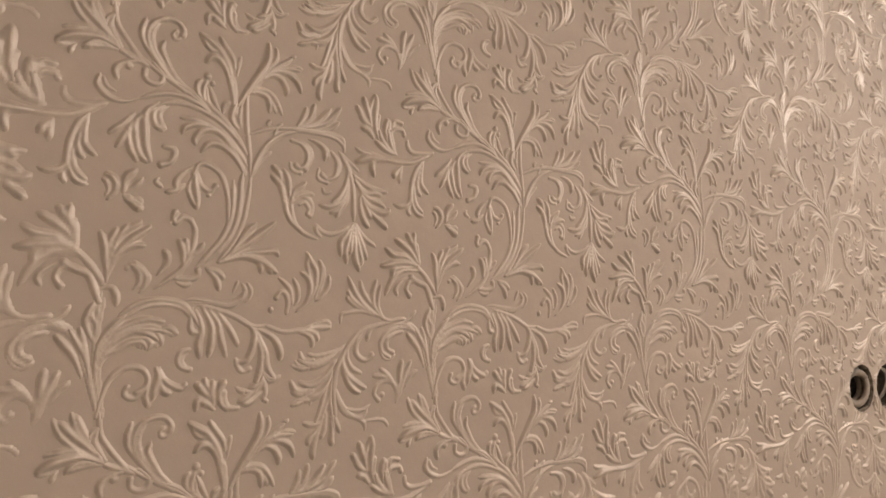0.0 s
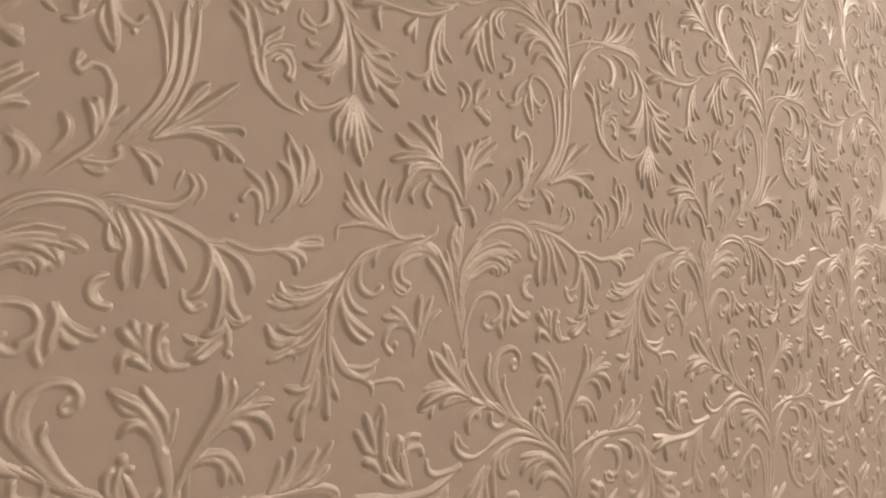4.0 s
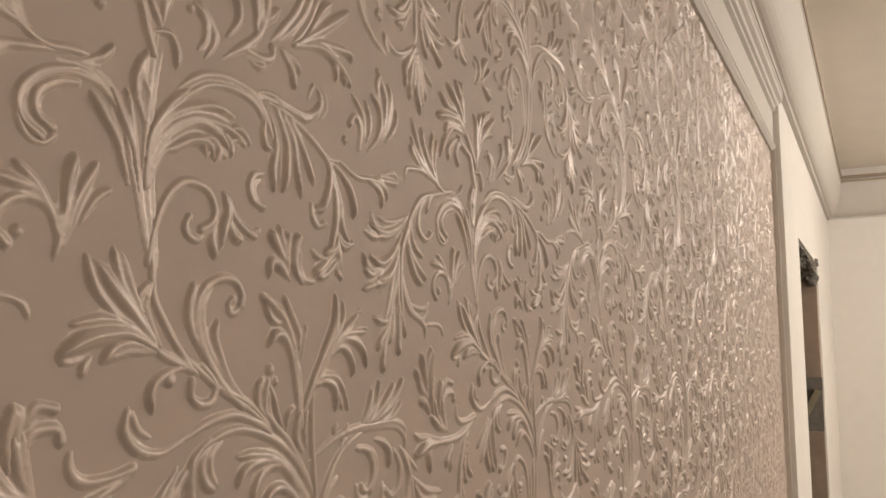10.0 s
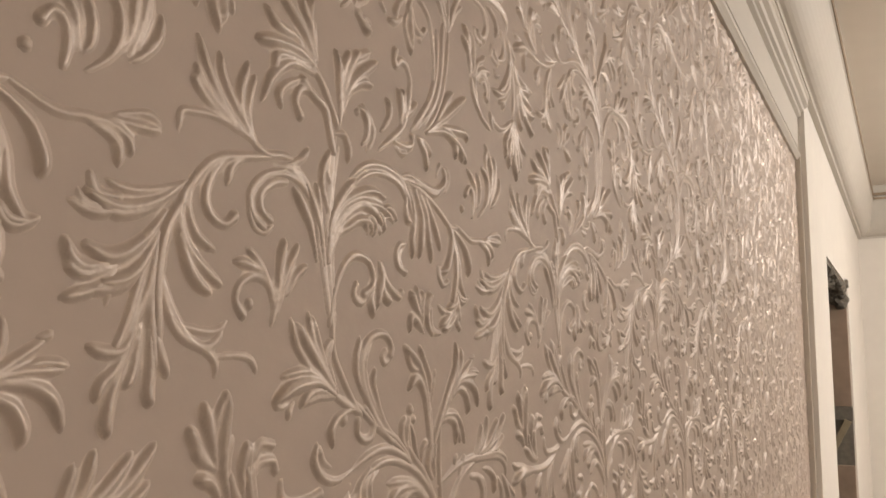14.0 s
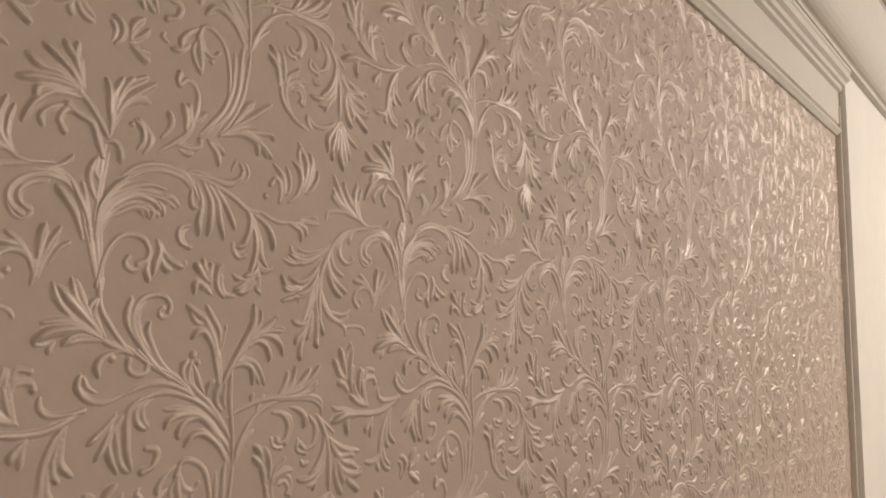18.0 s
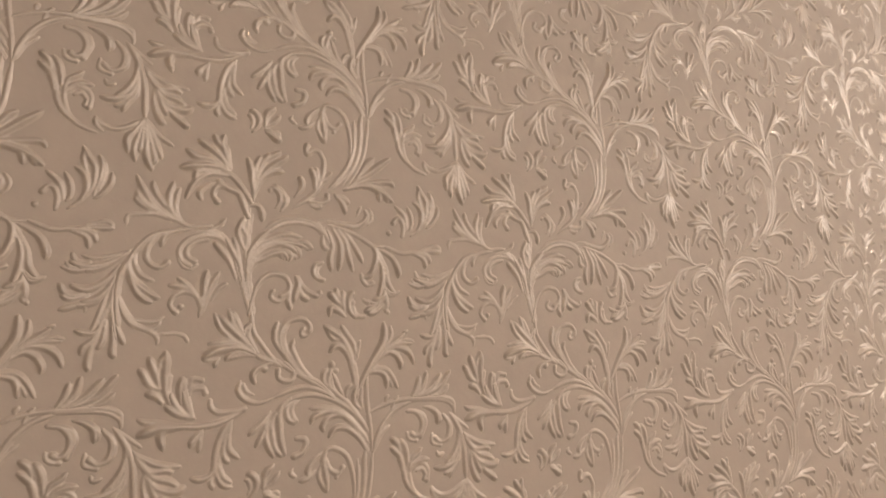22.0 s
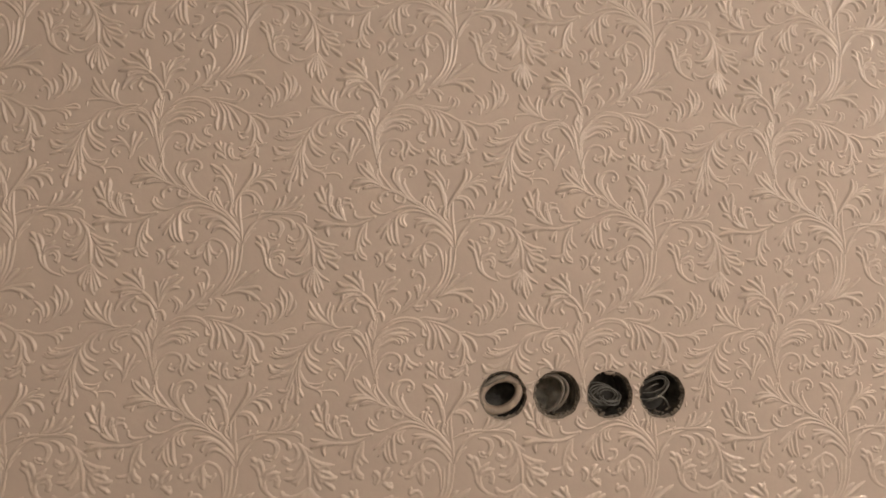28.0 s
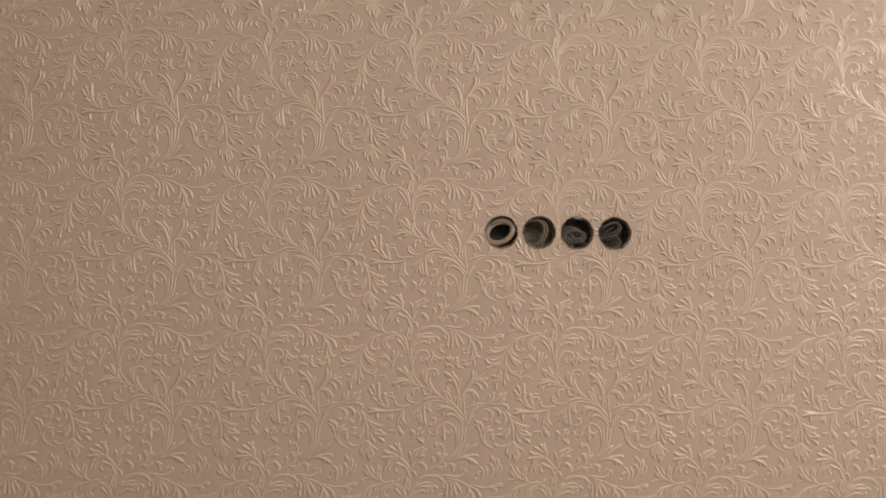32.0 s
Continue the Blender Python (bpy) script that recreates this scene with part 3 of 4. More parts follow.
ornament("hub_palm", [
    ("L", 23.9, -36.7, 8.5, -30.1, -4.1, -22.4, -8.6, -15.4, 2.18), ("L", 22.1, -36.1, 6.7, -26.7, -2.1, -16.8, -8.3, -4.7, 2.38), ("L", 22.1, -35.4, 10.9, -23.4, 4.5, -14.7, 2.9, -7.6, 2.28),
    ("L", 23.7, -36, 16.2, -28, 14.4, -17.8, 18.1, -6.1, 2.28), ("L", 25.5, -37, 19.9, -27.9, 19.9, -17.5, 22.4, -10.1, 2.09), ("L", 15.7, -33.6, 1.2, -28.7, -7.3, -23, -9.1, -19.7, 1.9),
    ("S", 20.2, -35.8, 4.8, -31.8, -8.9, -32.8, -14.1, -34.7, -14.5, -42, 1.61), ("S", 21.2, -35.4, 30.3, -38.9, 38.7, -37.6, 47.2, -37.2, 1.78),
])
ornament("upper_flower", [
    ("L", 58.5, 6.4, 47.2, 8.8, 33.9, 7.7, 22.5, 5.3, 3.28), ("L", 57.6, 7.2, 45.5, 13.7, 34.1, 14.8, 26.4, 20, 2.84), ("L", 58.6, 8.2, 51.3, 17.6, 42.1, 24.2, 35.4, 27.7, 2.84),
    ("L", 59.6, 8.2, 55.3, 21.4, 49.9, 28.2, 47, 33.1, 2.74), ("L", 60.2, 9.2, 55.6, 19.6, 53.6, 26.7, 54.7, 34.3, 2.74), ("L", 60.5, 8.3, 58.1, 18, 57, 25.1, 2.07),
    ("L", 56.6, 5.4, 43.2, 4.7, 34.4, 2.5, 33.1, -3.2, 2.51), ("L", 62.2, 2.1, 46.9, 2.8, 39.2, -0.1, 31.4, -7.9, 26.6, -18.1, 2.51), ("S", 77.7, -17.6, 69.9, -6.4, 64.4, 0.1, 56.6, 6.3, 2.21),
])
ornament("flower_curl", [
    ("C", 65.5, -10.1, 58, -6.1, 50.4, -6.4, 46.9, -12.8, 50.3, -18.2, 2.28), ("C", 74.3, -28.3, 71.2, -20.5, 67, -10.4, 58, -7, 51.5, -2.8, 2.57), ("L", 52.4, -1.9, 42.8, -6.3, 36.5, -12.9, 38.5, -18.4, 2.09),
    ("L", 74.7, -19.5, 81.6, -18.3, 85, -23.5, 85.1, -29.7, 2.4),
])
ornament("upright_flower", [
    ("S", 78, -15.8, 78.5, -4.2, 77.5, 6.5, 74.8, 16.3, 1.78), ("L", 78.6, -11.3, 76.8, 1.1, 76.1, 10, 73.2, 18.3, 2.51), ("L", 79.7, -5, 81.8, 6.8, 85.4, 16, 90.9, 23.9, 2.62),
    ("L", 80, 1.3, 79.7, 12, 84.1, 21.3, 2.28), ("L", 80.4, -6.8, 84.5, 5.1, 93.1, 13.7, 106, 23.4, 3.08), ("L", 79.5, -9.5, 84.7, 3, 93.7, 9.9, 102.5, 10.4, 2.74),
    ("L", 87.2, 17, 92.4, 21.8, 100.1, 26.7, 2.28),
])
ornament("two_commas", [
    ("L", 95.8, -19.4, 99.6, -13.9, 98.8, -6.8, 92.8, -1.7, 2.18), ("L", 100, -21.4, 103.9, -14.6, 102.7, -7.5, 95.6, -0.3, 2.18), ("L", 104.1, -18.2, 106, -12.7, 105.7, -7.9, 1.52),
    ("D", 91.4, -5, 2),
])
ornament("knob_frond", [
    ("S", 109.7, -18.5, 120.9, -10.2, 129, -3.5, 133.5, 4, 136.4, 15.2, 136.8, 24.5, 133, 30.5, 2.12), ("C", 136.1, 26.3, 133.1, 30.9, 127.8, 31.7, 123.1, 27.7, 121.3, 30.9, 122.7, 35, 2.28), ("L", 129.1, -0.8, 128.9, 8.4, 125.7, 16.1, 2.62),
    ("L", 132.6, 3.1, 131.4, 10.3, 130.2, 17.1, 2.3), ("L", 133.5, 5, 137.8, 8.3, 143.9, 14.5, 2.4), ("L", 111.6, -8.9, 117.8, -0.8, 117.8, 5, 115.5, 8, 2.62),
    ("C", 124.1, -10.6, 134.6, -10.9, 140, -8.4, 139.9, -4.4, 2.18), ("L", 124.4, -13.2, 130.3, -15.4, 134.8, -14.1, 1.97), ("L", 145.3, -2.7, 153.4, -4.9, 159.3, -9.8, 2.4),
    ("L", 146.5, -4.1, 153.1, -9.7, 155.8, -18.3, 2.4),
])
ornament("palm_leaf", [
    ("L", 154.2, 1.8, 171.3, 13.4, 184.6, 23.2, 197.7, 33, 3.03), ("L", 160.3, 5, 169.9, 17.5, 176.4, 26.4, 182.6, 31.3, 2.61), ("L", 153.8, 1.8, 170.9, 8.6, 185.8, 10.8, 197.6, 12, 201, 8.6, 2.51),
    ("L", 154.8, 1.4, 172.9, 6.8, 187.4, 3.8, 200, -4.2, 3.03), ("L", 174.9, 5.8, 185.3, 3.3, 187.7, -4.7, 2.4), ("L", 180.1, 4.6, 190.4, 1, 195.7, -4.7, 2.09),
])
ornament("plume_branch", [
    ("S", 86.4, -37.6, 97.6, -29.2, 111.7, -25.6, 127.5, -27.5, 135.6, -34, 142.7, -44.6, 2.04), ("S", 90.3, -39.2, 101.4, -31.7, 115.4, -29, 129.3, -31.5, 136.9, -39.4, 1.7), ("L", 131.7, -26, 139.8, -24.8, 162.2, -27.6, 172, -23.9, 175.4, -17.5, 2.18),
    ("L", 133.6, -26.9, 151.9, -28.3, 164.2, -29.3, 171, -26.3, 1.8), ("L", 166, -20.5, 168, -15.4, 170, -11.1, 1.52),
])
ornament("branch_lobes", [
    ("L", 137.1, -30.4, 135.7, -39.4, 136.4, -46.9, 140.8, -48.2, 2.09), ("L", 139.4, -32.1, 143.7, -44.5, 141.9, -57.2, 143, -65.5, 2.47), ("L", 143.6, -30.1, 150.5, -42.5, 151.3, -53.3, 149.5, -64.5, 2.66),
    ("L", 147.6, -30.9, 155.2, -40.6, 157.7, -51.3, 162.1, -65.2, 2.47), ("L", 152.7, -31.6, 163.2, -43.9, 171.3, -57.8, 2.28), ("S", 139.6, -28.5, 151.7, -30.7, 167.8, -36.5, 181.9, -43.7, 192.4, -42.6, 1.87),
])
ornament("falling_spray", [
    ("L", 168.9, -35.5, 181.8, -45.1, 183.1, -56, 178.5, -67, 171.7, -69.3, 2.66), ("C", 169.8, -67.2, 171.1, -72.6, 174.9, -76.1, 180.1, -74.2, 1.89), ("L", 181.7, -46.1, 188.9, -61.3, 188.3, -75.8, 184.1, -87.6, 2.47),
    ("L", 183.9, -45.1, 192.1, -61.3, 194.3, -73.9, 200.4, -82.3, 2.38), ("L", 183.9, -44.2, 198.1, -52, 203.7, -61, 204.4, -67.9, 2.85), ("L", 189, -74, 195.7, -83.3, 204.8, -79.9, 1.99),
    ("L", 173.3, -87.6, 178.5, -90.4, 183, -90.3, 1.8), ("L", 173.4, -97.9, 183.6, -91.2, 189, -83, 2.18), ("L", 191.1, -94.2, 194.9, -98.8, 1.71),
])
ornament("branch_tip", [
    ("S", -79, -42.2, -62.9, -47.6, -49, -46.4, -40, -48.8, 1.78), ("L", -56, -47.3, -44.7, -46.4, -36.5, -49.4, -34.1, -54.6, 2.28), ("L", -52.5, -47.2, -40.7, -51.3, -38.8, -59.1, 2.18),
    ("L", -45.5, -44.8, -33.2, -44.6, -22.9, -44.2, 2.18), ("L", -42, -43.2, -28.7, -39.7, -22.9, -42.5, 1.9),
])
ornament("plume_stems", [
    ("S", -20.7, -76.6, -18.5, -94.8, -10.4, -109.5, 2.3, -114.4, 9.2, -111.1, 10.4, -106.7, 1.78), ("S", -20.7, -78.3, -23.4, -94.9, -28.5, -108, -31.3, -119.5, 1.87), ("S", -22.1, -83.3, -22.5, -99.8, -20.4, -114.5, -19.2, -122.7, 2.04),
    ("S", -24.4, -81.7, -28.2, -96.6, -32.9, -111.3, -36.5, -117.8, 1.78), ("S", -20.1, -86.6, -13.4, -101.3, -4.8, -111.2, 7.5, -118.5, 8.6, -125.1, 1.7), ("S", 7.5, -117.7, 20.2, -116.8, 27.4, -118.6, 30.5, -123.6, 1.53),
])
ornament("plume_tail", [
    ("L", -26.6, -103.1, -31.2, -115.4, -39.6, -117.2, -45.4, -115.3, 2.18), ("L", -27.9, -104.8, -33.1, -120.3, -39.8, -127.2, -41.3, -132, 2.28), ("L", -27.2, -108, -34.6, -127.2, -36.9, -138, -36, -142.3, 2.56),
    ("L", -25.8, -108, -27.6, -121.9, -30.8, -127.9, 2.18), ("L", -22.7, -106.4, -20.9, -120.7, -21.1, -130.5, -19.5, -133.1, 2.56), ("L", -21.5, -103.1, -18, -115.3, -13.6, -124.6, 2.28),
])
ornament("palm_on_branch", [
    ("L", -57, -169, -50.3, -159.4, -47.4, -150.2, 2.18), ("L", -55.3, -168.4, -44.2, -158.2, -40.5, -146.5, 2.47), ("L", -52.8, -167.8, -37.4, -159.9, -26.4, -148.2, 2.56),
    ("L", -49.4, -167.6, -30.5, -160, -17, -145.9, 2.75), ("L", -40.9, -167.1, -27.2, -164.8, -18.7, -157.9, 2.28), ("L", -78.5, -170.6, -79.1, -167.5, -76.8, -165.2, 1.9),
])
ornament("branch_arch", [
    ("S", -99.1, -180.2, -79.5, -171.7, -61.2, -168.3, -44.3, -167.7, -27.2, -167.3, -15.5, -171, -13.1, -178.3, 1.95), ("S", -64.6, -170.4, -44.4, -169.4, -23.8, -170.6, -14.6, -176.2, -13.7, -182.2, 1.61),
])
ornament("comma_pair", [
    ("L", -67.3, -123.1, -59.7, -120.8, -51.7, -121.4, 1.9), ("L", -62.1, -113.8, -57.8, -112.8, 1.71),
])
ornament("trunk_palm", [
    ("L", 79.9, -130.5, 65.9, -123, 56, -115, 51.9, -109.1, 49.5, -101.8, 2.09), ("L", 80.7, -130.1, 69, -119.4, 59.6, -111, 53, -104.1, 2.85), ("L", 80.7, -129.5, 70.5, -118, 63.4, -109.4, 60.3, -98.8, 2.18),
    ("L", 81.1, -129.5, 70.8, -115.3, 66.6, -108.5, 63.2, -100.4, 2.38), ("L", 79.9, -131.5, 69.3, -124.5, 58, -122.4, 44.7, -124.3, 2.09), ("L", 80.9, -132.1, 68.7, -127.1, 58.4, -127.4, 49.6, -129.4, 41.6, -133.8, 3.61),
    ("L", 52.5, -133.6, 48, -135.9, 43.1, -136.1, 40.8, -134.2, 1.42),
])
ornament("trunk_palm_side", [
    ("L", 81.8, -132.8, 70.5, -130, 62.5, -131.4, 57.5, -136.1, 2.38), ("L", 82.7, -133.4, 68.2, -132.9, 58.9, -135.5, 1.9), ("L", 53.6, -134.2, 50.9, -137.2, 50.1, -140.8, 1.9),
    ("L", 83.5, -131.8, 78.2, -124.2, 74.7, -117.1, 77.8, -108, 2.09), ("L", 81.7, -131.4, 76, -123.6, 71.7, -116.6, 72.7, -112.6, 76.8, -108.4, 1.8),
])
ornament("trunk_bend", [
    ("S", 75.7, -91.5, 77.4, -104.2, 78.9, -114.2, 84.8, -123.3, 94.8, -135.4, 101.9, -140.4, 1.78), ("S", 79.9, -131.5, 84.5, -134.1, 93, -137.5, 103, -141.1, 1.87),
])
ornament("vase", [
    ("L", 70.6, -81.6, 67.4, -66.2, 62.6, -56.2, 56.2, -45.5, 2.18), ("L", 70.9, -77.4, 67.2, -60.7, 64.6, -50.8, 62.7, -44.3, 1.99), ("L", 65.4, -77, 59.9, -63.1, 53.6, -55.2, 48.1, -49.3, 2.47),
])
ornament("vase_leaf", [
    ("L", 72.2, -75, 73.7, -62, 81.3, -49.8, 92.9, -42.9, 105.5, -39.1, 117.2, -40.5, 2.38), ("L", 72.4, -77.1, 75.5, -62.2, 83.4, -52.3, 93.1, -46.7, 102.5, -45.4, 112.6, -46, 122.7, -48.7, 2.56), ("L", 73.6, -74.8, 77.4, -63.3, 85.4, -53.6, 97.3, -47.3, 108.2, -49.3, 114.8, -54.1, 2.38),
    ("L", 73.7, -76.9, 79.3, -63.6, 86.7, -58.9, 94.5, -54.6, 102.4, -54.1, 106, -58.8, 2.47), ("L", 72.5, -71.5, 74.3, -56.8, 82.9, -44.2, 91.5, -36.4, 2.18), ("L", 82.1, -62.9, 88.6, -56.4, 97.6, -54.2, 102.3, -58.4, 1.71),
])
ornament("trunk_flower", [
    ("C", 75.3, -102.4, 77.7, -90.3, 82.6, -78.8, 89.4, -72.1, 96.4, -70.4, 103.9, -72.4, 107.7, -78.3, 106.1, -84, 100.5, -87.5, 2.07), ("C", 104.8, -85.7, 99.6, -91.3, 94, -90.2, 92.3, -86.8, 94.3, -83.9, 1.89), ("L", 108.7, -81.3, 106.5, -90.1, 108.7, -97.3, 2.38),
    ("L", 112.7, -71.2, 114.8, -78.8, 112.3, -85.4, 110.6, -93, 3.04), ("L", 115.2, -71.5, 118.8, -79.7, 125, -84.4, 132.4, -86.8, 2.38), ("L", 116.1, -81.7, 118.6, -87.3, 123.1, -89.3, 2.56),
    ("D", 133.1, -84, 2.4),
])
ornament("crescent", [
    ("C", 135.5, -59.7, 129.9, -61.3, 127.5, -66.6, 129.9, -71.8, 136.1, -73.5, 1.98), ("L", 134.6, -62.6, 131.3, -65.1, 130.9, -68.9, 134.2, -72.2, 1.42),
])
ornament("scroll_frond", [
    ("C", 126.8, -154.2, 114.2, -144.4, 104.5, -132.8, 100.1, -122.8, 100.7, -114.1, 105.4, -107.8, 112.8, -104.7, 120.2, -105.3, 124.5, -110.1, 124, -114.2, 2.25), ("C", 124.7, -112.6, 122, -117, 118.3, -117.6, 116.9, -114.3, 119.4, -112.4, 1.71), ("L", 128, -153.4, 116.5, -143.2, 106.6, -131.2, 102.8, -122.7, 103, -115.5, 107.2, -109.3, 1.99),
    ("L", 108.2, -139.9, 97.5, -125.2, 95.4, -116.7, 98.2, -107, 2.18), ("L", 130.6, -153.5, 118.9, -143.3, 112.5, -133.6, 109.3, -126.4, 111.4, -120.7, 2.38), ("S", 91.6, -133.3, 102.6, -139.8, 114.4, -147.2, 130.6, -155.2, 144.2, -163.6, 1.7),
])
ornament("bud_sprig", [
    ("D", 143, -140, 2.9), ("D", 146.9, -144.8, 2.1), ("L", 142.8, -161.8, 136.4, -153.8, 135.5, -147, 138.8, -143.4, 2.09),
    ("L", 146.3, -164.6, 140.5, -155.7, 140.2, -148.9, 142.3, -143.1, 2.09), ("S", 149.8, -165.7, 144, -157.6, 142.9, -147.3, 1.53),
])
ornament("tulip", [
    ("L", 162.3, -147.9, 158.7, -131.6, 150.9, -119.1, 143.6, -114.1, 136.6, -109.7, 2.94), ("L", 158.8, -134.3, 155.5, -123.5, 143.8, -119.4, 138.3, -112.2, 1.9), ("L", 163.3, -131.5, 161.5, -123.3, 155.2, -115.3, 151.3, -109.3, 2.38),
    ("L", 160.9, -149.7, 157.3, -134.3, 151.2, -126.3, 145.5, -125.7, 141.5, -130.2, 2.75), ("L", 165, -137, 166.3, -127.8, 167.6, -120.7, 1.61), ("S", 163.7, -166.8, 162.5, -152.4, 159.7, -137, 1.95),
    ("S", 166, -167, 164.7, -152.5, 162.7, -137, 1.7), ("L", 154.8, -166.1, 156, -159.2, 159.9, -156.1, 2.18),
])
ornament("leaning_stem", [
    ("L", 165.7, -158.9, 171.6, -148.2, 182.5, -131.4, 189.1, -119.5, 189.6, -106.4, 3.04), ("L", 167.3, -159, 176.3, -144.6, 187.6, -129.4, 195.3, -118.3, 195.9, -109, 2.38),
])
ornament("tulip_leaf", [
    ("L", 174.7, -146.4, 187.6, -129.4, 199.8, -121.1, 209.5, -114.4, 1.99), ("L", 176.3, -144.6, 191.1, -128.3, 201.7, -123.6, 216.2, -122.7, 2.38), ("L", 174.8, -147.4, 191.1, -129.3, 203.6, -126.6, 213.2, -131.1, 217.2, -139.6, 2.56),
    ("L", 176.3, -143.7, 191.1, -131.3, 200.1, -132.2, 204.8, -139.2, 204.3, -143.4, 2.56), ("L", 168.5, -149.9, 177.9, -144.2, 188, -143.4, 195, -148, 201.7, -159.2, 2.38), ("L", 170.1, -149.1, 181.3, -145.7, 189.8, -148.8, 191.4, -158.9, 2.38),
    ("L", 182.9, -144.8, 192.5, -150.8, 196.7, -158.8, 1.61),
])
ornament("frond_curls", [
    ("L", 102.6, -138.5, 92.3, -138.5, 82.2, -142.3, 78.6, -147.6, 80.5, -153.4, 2.38), ("D", 87.8, -142.7, 2.7), ("C", 104.1, -137.9, 110.8, -144.5, 109.7, -150.8, 103.5, -152, 98.4, -148.8, 98.6, -143.6, 2.07),
    ("S", 108.5, -144.7, 119.4, -148.4, 132.5, -154.1, 146, -164.9, 1.78), ("L", 95.6, -164, 84.1, -167.6, 74, -165.4, 67.7, -158.8, 69.3, -151.3, 2.18), ("L", 80.2, -162, 73.6, -158.5, 71.2, -152.8, 1.71),
    ("S", 95.6, -164, 107.8, -158.8, 122.3, -156.9, 137.3, -161.4, 146.8, -167.7, 2.04),
])
ornament("serrated_leaf", [
    ("L", 18.7, -167.1, 15.2, -157.5, 14.6, -146.4, 15.4, -136.5, 14.6, -130, 3.04), ("L", 11.7, -156.3, 9.9, -145.5, 10.9, -138.4, 14, -130.6, 1.99), ("L", 11.2, -155.7, 8.5, -147, 5.4, -139.1, 3.6, -133.7, 2.75),
    ("L", 10.3, -156.1, 3, -150.2, -0.5, -145.1, -2.9, -141.9, 2.56), ("L", 11.7, -157, 4.8, -153.4, -0.1, -148.4, 2.18), ("L", 13.9, -166.5, 8.4, -160.6, 2.1, -158.8, 2.66),
    ("L", 26.7, -167.1, 24.8, -156.9, 27, -148.1, 2.38), ("L", 29.3, -167.1, 28.1, -156.7, 28.6, -149.1, 2.18), ("L", 18.8, -166.4, 17.5, -153.2, 19.2, -145.8, 1.8),
    ("C", 31.6, -153.9, 34.3, -149, 41, -150.1, 1.98), ("C", 30.9, -160.9, 34.2, -156.3, 41.8, -155.9, 43.5, -159.6, 2.07),
])
ornament("leaf_hub", [
    ("L", 33.9, 97.5, 23.8, 101.3, 15.2, 107, 2.47), ("L", 37, 97.1, 26.8, 102.8, 20, 111, 18.6, 116.5, 2.18), ("L", 35.4, 97.5, 30.9, 105, 28.2, 112.7, 27, 118.4, 2.18),
    ("L", 36, 97.5, 33, 105.7, 30.5, 114.3, 30.1, 118.6, 1.9), ("C", 47.1, 110.5, 47.6, 105.3, 52.6, 101.6, 62.1, 101.7, 72.3, 103.4, 2.07), ("S", 74, 103.8, 63.2, 97.9, 52.4, 93.7, 43.4, 92.3, 32.7, 92.1, 23.7, 93.5, 2.21),
])
ornament("branch_palm", [
    ("L", 33.8, 92.5, 20.7, 93.7, 11.3, 95.8, 1.5, 96.5, -2.9, 98.6, 2.09), ("L", 30.7, 92.2, 18.8, 92.3, 8.5, 91.8, -2.2, 87.4, 3.7), ("L", 7.6, 87.1, -1.1, 87.6, -2.8, 89.4, 1.42),
    ("L", 28.6, 92.2, 17.8, 91.7, 13.1, 87.7, 12.6, 83.7, 14.5, 77.4, 2.75), ("L", 42.3, 90.2, 36.3, 84.2, 32.5, 79.9, 2.18), ("L", 41.2, 89.1, 35.7, 82.1, 33.5, 78.3, 2.09),
    ("L", 42.2, 89.1, 39.9, 81.9, 39.4, 74.6, 2.09),
])
ornament("hanging_spray", [
    ("S", 64.4, 97.1, 56.9, 88.7, 52, 76.2, 50.6, 64.4, 50.4, 56.4, 2.12), ("L", 63.1, 94.8, 61, 83.3, 61.3, 74.9, 68.7, 68.1, 2.38), ("L", 60.5, 90.2, 57.3, 78.9, 57.6, 69.8, 61.3, 65.6, 2.18),
    ("L", 54.2, 73.1, 54.5, 62.6, 57.3, 55.7, 63.3, 51.5, 2.38), ("L", 51.8, 67.3, 52.7, 56.9, 57.1, 50.5, 63.7, 48.2, 2.18), ("L", 51.1, 63.7, 47.1, 57.5, 40.5, 55.3, 34, 56.7, 2.28),
    ("L", 50.6, 57.1, 48.1, 52.3, 50.4, 48.4, 1.99),
])
ornament("drooping_leaf", [
    ("L", 109.4, 110.2, 100.2, 102.3, 99.7, 88.8, 100.7, 77.1, 104.1, 68.3, 2.94), ("L", 101.8, 104.9, 93.5, 93.9, 93.8, 83.2, 96.2, 73.2, 102, 67.6, 2.56), ("L", 95.8, 99.8, 89.1, 87.4, 90.1, 76.8, 95.4, 67.3, 2.38),
    ("L", 93.1, 101.4, 84.5, 91.6, 76.1, 84.4, 2.18), ("L", 90.1, 94.8, 86.7, 85, 81.3, 75.4, 2.18), ("L", 113.2, 109.4, 105.3, 102.4, 106.5, 94.7, 112.5, 90.9, 2.18),
    ("L", 116.2, 108.6, 109.9, 103.3, 110.3, 96.4, 114.1, 92.4, 1.99),
])
